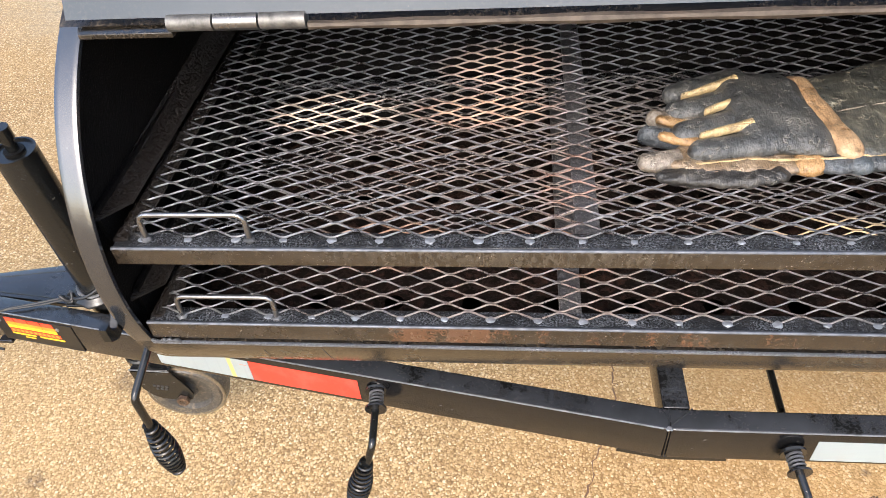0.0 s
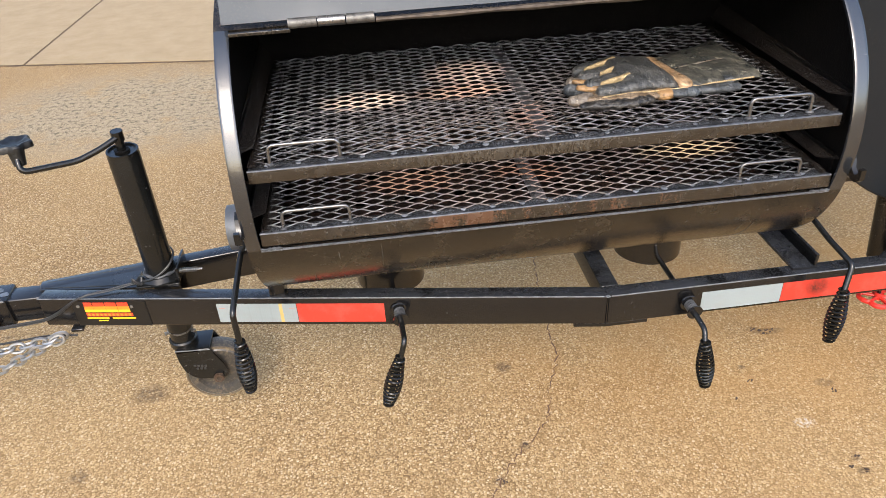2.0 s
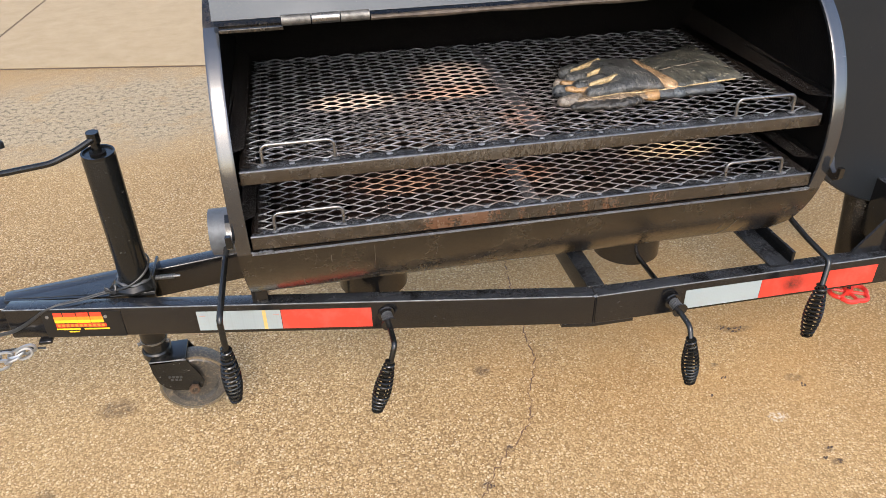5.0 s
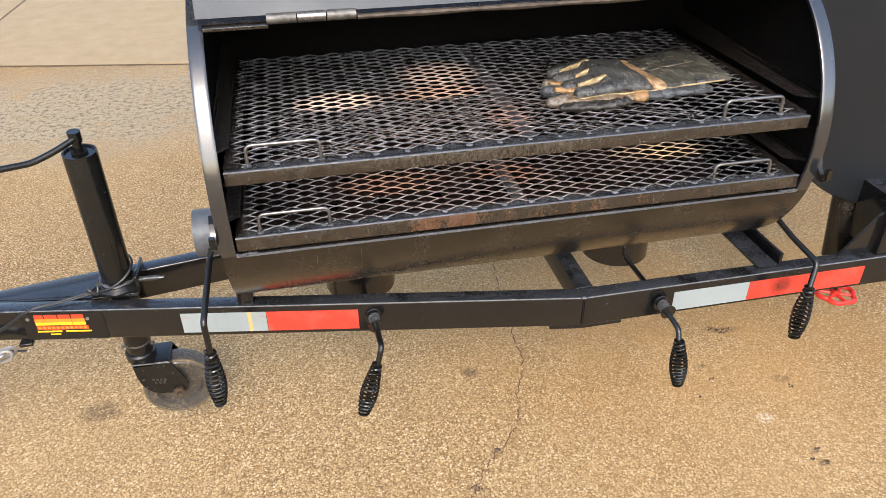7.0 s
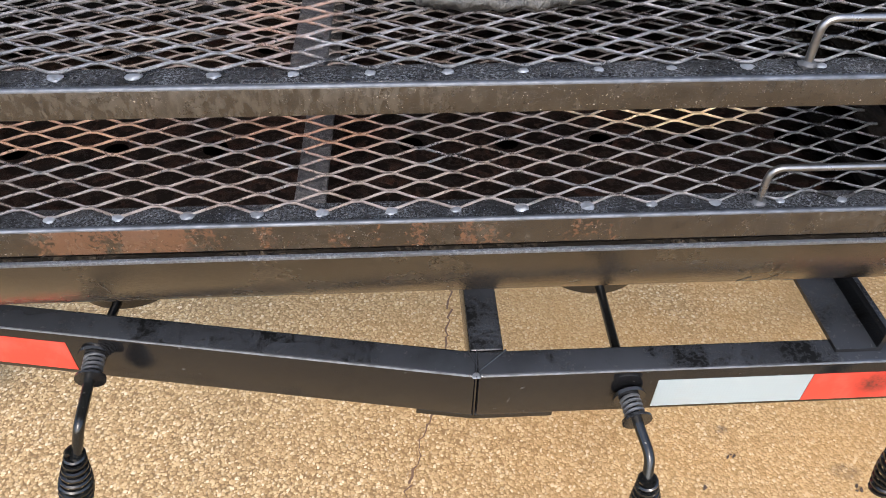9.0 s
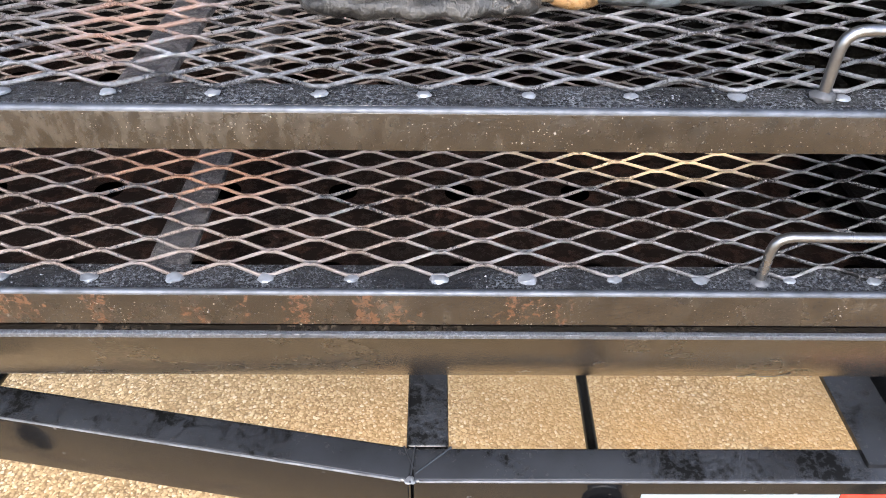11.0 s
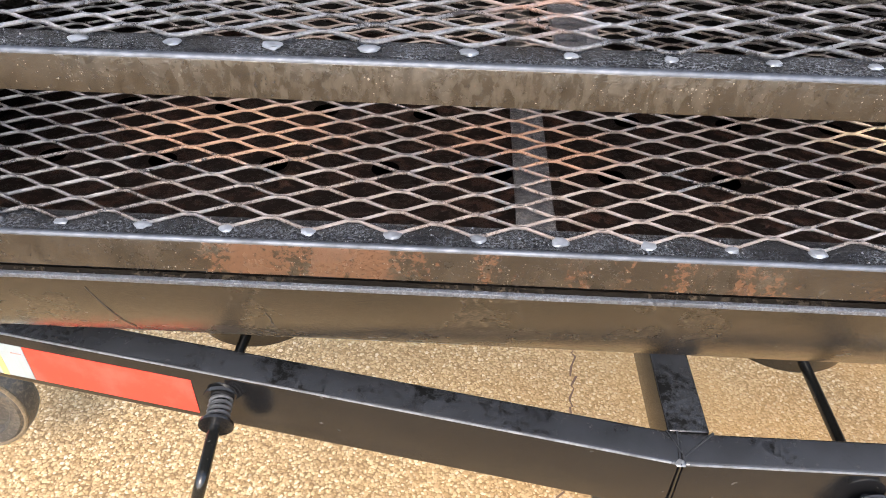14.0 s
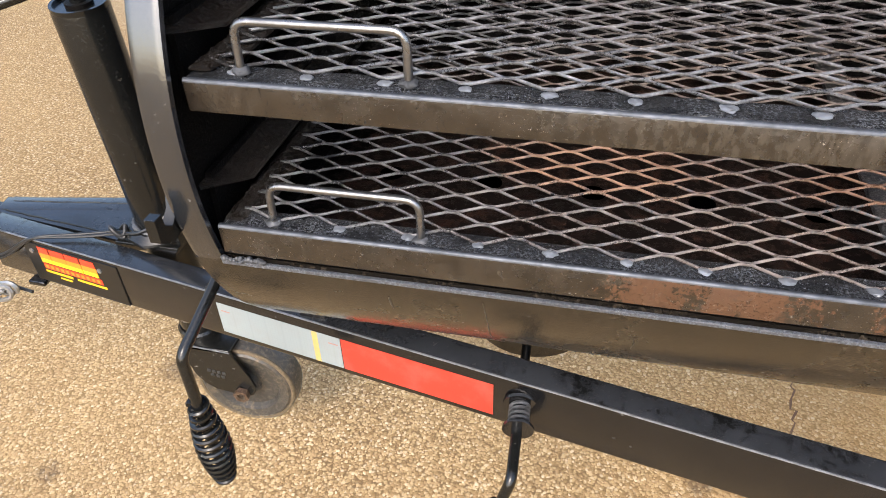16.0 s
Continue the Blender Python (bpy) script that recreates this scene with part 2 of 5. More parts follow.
def make_lip():
    """Brown-black seasoned angle iron with rust stripes and speckles."""
    m, nt, b = nodes_of("seasoned_angle_iron")
    p = coords(nt)
    st = nt.nodes.new("ShaderNodeMapping")
    st.inputs["Scale"].default_value = (38.0, 38.0, 7.0)
    link(nt, p, st.inputs["Vector"])
    stripes = noise_tex(nt, st.outputs[0], 1.0, 4.0, 0.6)
    torn = noise_tex(nt, p, 210.0, 4.0, 0.7)
    zone = math_node(nt, "MAXIMUM", ramp(nt, spot(nt, p, (0.36, 0.0, 0.70), (0.10, 0.08, 0.04)), [(0.0, 0.0), (0.6, 0.36)]), ramp(nt, spot(nt, p, (0.56, 0.0, 0.70), (0.26, 0.08, 0.04)), [(0.0, 0.0), (0.5, 0.17)]))
    rust = ramp(nt, math_node(nt, "MULTIPLY", math_node(nt, "ADD", math_node(nt, "ADD", stripes, zone), math_node(nt, "MULTIPLY", torn, 0.85)), 0.5), [(0.565, 0.0), (0.625, 1.0)])
    speck = ramp(nt, noise_tex(nt, p, 520.0, 5.0, 0.72), [(0.60, 0.0), (0.68, 1.0)])
    patch = ramp(nt, noise_tex(nt, p, 22.0, 5.0, 0.65), [(0.40, 0.0), (0.62, 1.0)])
    tone = ramp(nt, noise_tex(nt, p, 60.0, 6.0, 0.7), [(0.35, (0.010, 0.0075, 0.0055)), (0.65, (0.030, 0.022, 0.015))])
    c = mix(nt, math_node(nt, "MULTIPLY", math_node(nt, "MULTIPLY", speck, patch), 0.8), tone, (0.34, 0.31, 0.27))
    tall = nt.nodes.new("ShaderNodeMapping")
    tall.inputs["Scale"].default_value = (150.0, 150.0, 70.0)
    link(nt, p, tall.inputs["Vector"])
    wash = math_node(nt, "MAXIMUM", ramp(nt, spot(nt, p, (0.44, 0.0, 0.825), (0.26, 0.08, 0.03)), [(0.0, 0.0), (0.5, 1.0)]), ramp(nt, noise_tex(nt, p, 13.0, 4.0, 0.6), [(0.52, 0.0), (0.62, 0.7)]))
    camo = math_node(nt, "MULTIPLY", ramp(nt, noise_tex(nt, tall.outputs[0], 1.0, 4.0, 0.6), [(0.42, 0.0), (0.60, 1.0)]), wash)
    c = mix(nt, math_node(nt, "MULTIPLY", camo, 0.55), c, (0.075, 0.064, 0.050))
    c = mix(nt, math_node(nt, "MULTIPLY", rust, 0.6), c, (0.12, 0.054, 0.028))
    link(nt, c, b.inputs["Base Color"])
    link(nt, math_node(nt, "ADD", math_node(nt, "MULTIPLY", patch, 0.22), 0.12), b.inputs["Roughness"])
    b.inputs["Specular IOR Level"].default_value = 0.9
    bump(nt, b, math_node(nt, "ADD", math_node(nt, "MULTIPLY", speck, 2.0), math_node(nt, "MULTIPLY", noise_tex(nt, p, 160.0, 4.0, 0.7), 0.8)), 0.9, 0.0011)
    return m


def make_steel(name, colour, rough, metal=0.9, grime=0.5):
    m, nt, b = nodes_of(name)
    p = coords(nt)
    n = noise_tex(nt, p, 60.0, 5.0, 0.65)
    link(nt, mix(nt, math_node(nt, "MULTIPLY", ramp(nt, n, [(0.4, 0.0), (0.7, 1.0)]), grime), colour, tuple(k * 0.25 for k in colour)), b.inputs["Base Color"])
    b.inputs["Metallic"].default_value = metal
    link(nt, math_node(nt, "ADD", math_node(nt, "MULTIPLY", n, 0.3), rough - 0.12), b.inputs["Roughness"])
    bump(nt, b, noise_tex(nt, p, 350.0), 0.15, 0.001)
    return m


def make_crust(name, colour, pale, amount, rough, height, scale=260.0):
    """Steel under lumpy baked-on grease, with pale grains."""
    m, nt, b = nodes_of(name)
    p = coords(nt)
    lumps = noise_tex(nt, p, scale, 6.0, 0.75)
    zone = noise_tex(nt, p, 26.0, 5.0, 0.65)
    grains = math_node(nt, "MULTIPLY", ramp(nt, lumps, [(0.47, 0.0), (0.62, 1.0)]), ramp(nt, zone, [(0.40, 0.08), (0.58, 1.0)]))
    c = mix(nt, math_node(nt, "MULTIPLY", grains, amount), colour, pale)
    link(nt, c, b.inputs["Base Color"])
    link(nt, math_node(nt, "ADD", math_node(nt, "MULTIPLY", zone, 0.25), rough), b.inputs["Roughness"])
    bump(nt, b, math_node(nt, "ADD", ramp(nt, lumps, [(0.50, 0.0), (0.68, 1.0)]), math_node(nt, "MULTIPLY", zone, 0.4)), 1.0, height)
    return m


def make_soot():
    m, nt, b = nodes_of("soot_black")
    p = coords(nt)
    n = noise_tex(nt, p, 30.0, 6.0, 0.7)
    s = ramp(nt, noise_tex(nt, p, 420.0, 2.0), [(0.62, 0.0), (0.72, 1.0)])
    c = ramp(nt, n, [(0.3, (0.002, 0.0018, 0.0018)), (0.75, (0.006, 0.005, 0.0045))])
    link(nt, mix(nt, math_node(nt, "MULTIPLY", s, 0.25), c, (0.12, 0.11, 0.10)), b.inputs["Base Color"])
    b.inputs["Roughness"].default_value = 0.6
    b.inputs["Specular IOR Level"].default_value = 0.1
    bump(nt, b, math_node(nt, "ADD", n, noise_tex(nt, p, 300.0)), 0.5, 0.002)
    return m


def make_tape(name, colour, dark_spot=None):
    m, nt, b = nodes_of(name)
    p = coords(nt)
    hexes = voronoi(nt, p, 260.0, "DISTANCE_TO_EDGE", 0.0)
    c = mix(nt, ramp(nt, hexes.outputs["Distance"], [(0.0, 0.35), (0.08, 0.0)]), colour, tuple(k * 0.8 for k in colour))
    d = ramp(nt, noise_tex(nt, p, 22.0, 6.0, 0.7), [(0.5, 0.0), (0.8, 0.3)])
    c = mix(nt, d, c, (0.24, 0.2, 0.16))
    # mottled darker spot at a given centre and size
    if dark_spot:
        k = math_node(nt, "MULTIPLY", ramp(nt, spot(nt, p, *dark_spot), [(0.05, 0.0), (0.7, 1.0)]), ramp(nt, noise_tex(nt, p, 130.0, 5.0, 0.7), [(0.35, 0.25), (0.6, 1.0)]))
        c = mix(nt, math_node(nt, "MULTIPLY", k, 0.85), c, (0.03, 0.012, 0.01))
    link(nt, c, b.inputs["Base Color"])
    b.inputs["Roughness"].default_value = 0.38
    return m


def plain(name, colour, rough=0.5, metal=0.0, vary=0.25, scale=60.0):
    m, nt, b = nodes_of(name)
    p = coords(nt)
    n = noise_tex(nt, p, scale, 5.0, 0.6)
    link(nt, mix(nt, ramp(nt, n, [(0.35, 0.0), (0.75, vary)]), colour, tuple(k * 0.35 for k in colour)), b.inputs["Base Color"])
    b.inputs["Roughness"].default_value = rough
    b.inputs["Metallic"].default_value = metal
    bump(nt, b, noise_tex(nt, p, scale * 6), 0.12, 0.001)
    return m


def make_leather(name, colour, scuff, k, worn=0.5):
    """Old greasy leather: broad rubbed patches, short pale creases, dark grime, fine wrinkles."""
    m, nt, b = nodes_of(name)
    p = coords(nt)
    n = noise_tex(nt, p, 34.0, 8.0, 0.7)
    fine = noise_tex(nt, p, 300.0, 5.0, 0.7)
    rub = math_node(nt, "MULTIPLY", ramp(nt, n, [(0.46, 0.0), (0.66, 1.0)]), ramp(nt, fine, [(0.36, 0.15), (0.60, 1.0)]))
    crease = noise_tex(nt, p, 58.0, 4.0, 0.6)
    lines = math_node(nt, "MULTIPLY", ramp(nt, math_node(nt, "ABSOLUTE", math_node(nt, "SUBTRACT", crease, 0.5)), [(0.0, 1.0), (0.035, 0.0)]), ramp(nt, noise_tex(nt, p, 40.0, 4.0), [(0.50, 0.0), (0.60, 1.0)]))
    c = mix(nt, math_node(nt, "MULTIPLY", math_node(nt, "MAXIMUM", math_node(nt, "MULTIPLY", rub, worn), lines), k), colour, scuff)
    c = mix(nt, ramp(nt, noise_tex(nt, p, 75.0, 6.0, 0.7), [(0.50, 0.0), (0.66, 0.8)]), c, tuple(q * 0.2 for q in colour))
    link(nt, c, b.inputs["Base Color"])
    link(nt, math_node(nt, "ADD", math_node(nt, "MULTIPLY", n, 0.4), 0.12), b.inputs["Roughness"])
    st = nt.nodes.new("ShaderNodeMapping")
    st.inputs["Scale"].default_value = (110.0, 45.0, 70.0)
    link(nt, p, st.inputs["Vector"])
    folds = noise_tex(nt, st.outputs[0], 1.0, 3.0, 0.6)
    h = math_node(nt, "ADD", math_node(nt, "MULTIPLY", folds, 0.9), math_node(nt, "ADD", math_node(nt, "MULTIPLY", fine, 0.12), n))
    bump(nt, b, math_node(nt, "SUBTRACT", h, math_node(nt, "MULTIPLY", lines, 0.3)), 0.8, 0.0045)
    return m


GROUND = make_ground()
STONE = make_ground(True)
CONCRETE = make_concrete()
MESH = make_grate()
LIP = make_lip()
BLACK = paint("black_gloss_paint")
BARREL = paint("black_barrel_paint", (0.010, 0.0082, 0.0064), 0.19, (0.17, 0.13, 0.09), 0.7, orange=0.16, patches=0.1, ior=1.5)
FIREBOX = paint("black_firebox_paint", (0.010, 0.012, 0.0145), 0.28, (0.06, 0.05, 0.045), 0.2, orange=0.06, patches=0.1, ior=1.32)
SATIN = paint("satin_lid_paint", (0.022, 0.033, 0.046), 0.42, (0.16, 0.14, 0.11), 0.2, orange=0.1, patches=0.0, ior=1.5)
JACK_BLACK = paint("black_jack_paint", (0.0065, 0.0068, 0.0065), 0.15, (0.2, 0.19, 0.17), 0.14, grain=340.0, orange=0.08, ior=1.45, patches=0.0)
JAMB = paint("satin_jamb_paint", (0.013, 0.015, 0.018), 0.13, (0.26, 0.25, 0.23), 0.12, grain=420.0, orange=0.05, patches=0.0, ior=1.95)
SOOT = make_soot()
GUIDE = make_crust("greasy_guide_steel", (0.011, 0.008, 0.006), (0.055, 0.047, 0.040), 0.35, 0.08, 0.0012, 300.0)
ROD = make_steel("bare_steel_rod", (0.23, 0.228, 0.228), 0.27)
WELD = make_steel("grey_weld", (0.10, 0.103, 0.11), 0.6, 0.5, 0.8)
CUT_EDGE = make_crust("rough_cut_edge", (0.075, 0.078, 0.086), (0.27, 0.285, 0.32), 0.85, 0.3, 0.0010, 420.0)
BRONZE = make_steel("dull_bronze_rod", (0.075, 0.058, 0.044), 0.55, 0.4, 0.7)
HINGE = make_steel("zinc_hinge_barrel", (0.19, 0.185, 0.175), 0.48, 0.7, 0.9)
ZINC = make_steel("galvanised_chain", (0.37, 0.37, 0.365), 0.36, 0.8, 0.2)
TAPE_RED = make_tape("red_reflective_tape", (0.52, 0.040, 0.024), ((1.106, 0.036, 0.424), (0.034, 0.03, 0.024)))
TAPE_WHITE = make_tape("white_reflective_tape", (0.25, 0.288, 0.295))
RUBBER = plain("worn_black_rubber", (0.008, 0.0078, 0.0075), 0.45)
WHEEL = make_crust("dusty_black_wheel", (0.045, 0.042, 0.038), (0.20, 0.15, 0.09), 0.55, 0.22, 0.0005, 140.0)
TREAD = make_crust("dusty_tan_rubber", (0.10, 0.075, 0.045), (0.30, 0.21, 0.11), 0.6, 0.5, 0.0006, 160.0)
RED = plain("red_valve_paint", (0.62, 0.03, 0.02), 0.4)
DECAL_RED = plain("red_decal_ink", (0.75, 0.05, 0.02), 0.4)
DECAL_ORANGE = plain("orange_decal_ink", (0.85, 0.22, 0.02), 0.4)
DECAL_GOLD = plain("yellow_decal_ink", (0.85, 0.50, 0.02), 0.4)
CRACK = plain("crack_soil", (0.13, 0.070, 0.037), 0.9)
GLOVE_BLACK = make_leather("black_glove_leather", (0.050, 0.052, 0.052), (0.34, 0.31, 0.26), 0.6)
GLOVE_TAN = make_leather("tan_glove_leather", (0.30, 0.175, 0.075), (0.42, 0.28, 0.15), 0.6)
GLOVE_GRIME = make_leather("grimy_black_leather", (0.022, 0.021, 0.020), (0.30, 0.27, 0.23), 0.5, 0.5)
GLOVE_STRIP = make_leather("pale_yellow_leather", (0.40, 0.29, 0.145), (0.54, 0.43, 0.27), 0.6)
GLOVE_BAND = make_leather("scuffed_brown_leather", (0.36, 0.225, 0.12), (0.62, 0.46, 0.29), 0.9, 0.9)
GLOVE_PALE = make_leather("worn_pale_leather", (0.13, 0.105, 0.080), (0.46, 0.41, 0.35), 0.9, 0.8)
GLOVE_THUMB = make_leather("grimy_tan_leather", (0.16, 0.110, 0.066), (0.44, 0.35, 0.25), 0.8, 0.7)
GLOVE_CUFF = make_leather("olive_scuffed_leather", (0.048, 0.049, 0.043), (0.46, 0.41, 0.30), 0.85)
GLOVE_PATCH = make_leather("faded_blue_leather", (0.055, 0.066, 0.075), (0.32, 0.33, 0.33), 0.6)
GLOVE_DUSTY = make_leather("dusty_blue_black_leather", (0.032, 0.036, 0.040), (0.30, 0.32, 0.33), 0.7, 0.6)
CABLE = plain("grey_cable_jacket", (0.016, 0.016, 0.017), 0.36)


# ---- mesh helpers ----
def part(name, bm, material, parent=None, label="", sharp=35.0):
    me = bpy.data.meshes.new(name)
    bmesh.ops.remove_doubles(bm, verts=bm.verts, dist=1e-6)
    bmesh.ops.recalc_face_normals(bm, faces=bm.faces)
    for f in bm.faces:
        f.smooth = True
    for e in bm.edges:
        if len(e.link_faces) == 2 and e.calc_face_angle(0.0) > radians(sharp):
            e.smooth = False
    bm.to_mesh(me)
    bm.free()
    me.materials.append(material)
    ob = new(name, me)
    if parent is not None:
        ob.parent = parent
    if label:
        ob["label"] = label
    return ob


def thing(name, label, category, group="", kind=""):
    return tagged(new(name), label, category, group, kind)


def add_box(bm, lo, hi, m=None, bevel=0.0):
    g = bmesh.ops.create_cube(bm, size=1.0)
    vs = g["verts"]
    for v in vs:
        v.co = Vector([lo[k] + (v.co[k] + 0.5) * (hi[k] - lo[k]) for k in range(3)])
    if bevel:
        es = list({e for v in vs for e in v.link_edges})
        r = bmesh.ops.bevel(bm, geom=es, offset=bevel, segments=3, affect="EDGES", profile=0.5)
        vs = list({v for f in r["faces"] for v in f.verts} | {v for v in vs if v.is_valid})
    if m is not None:
        for v in vs:
            v.co = m @ v.co
    return bm


def box(lo, hi, bevel=0.0, m=None):
    return add_box(bmesh.new(), lo, hi, m, bevel)


def beam(a, b, width, height, bevel=0.004):
    """A tube of that width and height whose top runs level along the line a to b (the middle of its top)."""
    a, b = Vector(a), Vector(b)
    d = b - a
    m = Matrix.Translation(a) @ Matrix.Rotation(math.atan2(d.y, d.x), 4, "Z") @ Matrix.Rotation(-math.atan2(d.z, math.hypot(d.x, d.y)), 4, "Y")
    return box((0, -width / 2, -height), (d.length, width / 2, 0), bevel, m)


def sweep(bm, pts, radius, segs=10, cap=True, closed=False):
    """A round bar along pts; radius: a number or one for each point."""
    pts = [Vector(p) for p in pts]
    n = len(pts)
    rad = [radius] * n if isinstance(radius, (int, float)) else list(radius)
    rings = []
    up = None
    for i, p in enumerate(pts):
        if closed:
            t = (pts[(i + 1) % n] - pts[i - 1]).normalized()
        else:
            t = (pts[min(i + 1, n - 1)] - pts[max(i - 1, 0)]).normalized()
        if up is None:
            up = t.orthogonal().normalized()
        up = (up - t * up.dot(t)).normalized()
        side = t.cross(up)
        rings.append([bm.verts.new(p + (up * math.cos(2 * math.pi * k / segs) + side * math.sin(2 * math.pi * k / segs)) * rad[i]) for k in range(segs)])
    for i in range(n if closed else n - 1):
        r0, r1 = rings[i], rings[(i + 1) % n]
        for k in range(segs):
            bm.faces.new((r0[k], r0[(k + 1) % segs], r1[(k + 1) % segs], r1[k]))
    if cap and not closed:
        bm.faces.new(list(reversed(rings[0])))
        bm.faces.new(rings[-1])
    return bm


def bar(pts, radius, segs=10):
    return sweep(bmesh.new(), pts, radius, segs)


def rounded(pts, r, steps=4):
    """A polyline with its inner corners rounded."""
    pts = [Vector(p) for p in pts]
    out = [pts[0]]
    for a, b, c in zip(pts, pts[1:], pts[2:]):
        u, w = (a - b), (c - b)
        k = min(r, u.length * 0.45, w.length * 0.45)
        p, q = b + u.normalized() * k, b + w.normalized() * k
        for i in range(steps + 1):
            s = i / steps
            out.append(p * (1 - s) ** 2 + b * 2 * s * (1 - s) + q * s * s)
    out.append(pts[-1])
    return out


def coil(a, b, r_of, turns, wire, per=12):
    """A wire coil from a to b whose radius is r_of(0..1)."""
    a, b = Vector(a), Vector(b)
    ax = (b - a).normalized()
    u = ax.orthogonal().normalized()
    w = ax.cross(u)
    n = int(turns * per)
    pts = []
    for i in range(n + 1):
        s = i / n
        ang = 2 * math.pi * turns * s
        pts.append(a.lerp(b, s) + (u * math.cos(ang) + w * math.sin(ang)) * r_of(s))
    return sweep(bmesh.new(), pts, wire, 6)


def loft(bm, sections):
    """Closed skin through rings of points with equal counts."""
    rings = [[bm.verts.new(p) for p in ring] for ring in sections]
    n = len(rings[0])
    for r0, r1 in zip(rings, rings[1:]):
        for k in range(n):
            bm.faces.new((r0[k], r0[(k + 1) % n], r1[(k + 1) % n], r1[k]))
    bm.faces.new(list(reversed(rings[0])))
    bm.faces.new(rings[-1])
    return bm


def strip(bm, pts, width, z, jitter=0.0):
    """A flat ribbon along ground points."""
    last = None
    for i, p in enumerate(pts):
        a, b = Vector(pts[max(i - 1, 0)]), Vector(pts[min(i + 1, len(pts) - 1)])
        d = (b - a).normalized()
        nrm = Vector((-d.y, d.x))
        w = width * (1 + jitter * random.uniform(-1, 1)) / 2
        pair = [bm.verts.new((p[0] + nrm.x * w, p[1] + nrm.y * w, z)), bm.verts.new((p[0] - nrm.x * w, p[1] - nrm.y * w, z))]
        if last:
            bm.faces.new((last[0], last[1], pair[1], pair[0]))
        last = pair
    return bm


# ---- ground ----
bm = bmesh.new()
bmesh.ops.create_grid(bm, x_segments=8, y_segments=8, size=150.0)
ground = tagged(part("ground", bm, GROUND), "tan exposed-aggregate driveway with fine cracks and dark stains", "ground", kind="structure")


def rough_line(pts, step=0.02, amp=0.008):
    out = []
    for a, b in zip(pts, pts[1:]):
        a, b = Vector(a), Vector(b)
        n = max(1, int((b - a).length / step))
        for i in range(n):
            q = a.lerp(b, i / n)
            out.append((q.x + random.uniform(-amp, amp), q.y + random.uniform(-amp, amp)))
    out.append(tuple(pts[-1]))
    return out


CRACK_A = [(-1.6, 0.13), (-0.814, 0.067), (-0.598, 0.035), (-0.385, -0.014), (-0.255, -0.016), (-0.095, -0.051), (0.008, -0.077), (0.043, -0.038),
           (0.158, -0.108), (0.245, -0.074), (0.372, -0.106)]
CRACK_B = [(0.372, -0.106), (0.419, -0.011), (0.5, 0.081), (0.568, 0.15), (0.600, 0.25), (0.650, 0.373), (0.68, 0.7), (0.75, 1.3)]
CRUMBS = make_crust("crumbled_crack_edge", (0.185, 0.118, 0.068), (0.36, 0.25, 0.14), 0.7, 0.7, 0.003, 190.0)
part("crack_edge", strip(bmesh.new(), rough_line(CRACK_A, 0.009, 0.0032), 0.023, 0.0014, 0.7), CRUMBS, ground, "crumbled edge of the crack")
part("crack", strip(bmesh.new(), rough_line(CRACK_A, 0.009, 0.0032), 0.0075, 0.0020, 0.9), plain("crack_depth", (0.165, 0.103, 0.064), 0.95), ground)
for x, y in ((-0.385, -0.016), (-0.245, -0.018), (-0.09, -0.052), (-0.055, -0.060), (0.02, -0.066)):
    part("crack_hole", strip(bmesh.new(), rough_line([(x - 0.008, y + 0.002), (x, y), (x + 0.010, y - 0.003)], 0.003, 0.002), 0.0030, 0.0026, 0.8), SOOT, ground, "black gap in the crack")
part("crack", strip(bmesh.new(), rough_line(CRACK_B, 0.010, 0.007), 0.0028, 0.0017, 0.8), CRACK, ground)

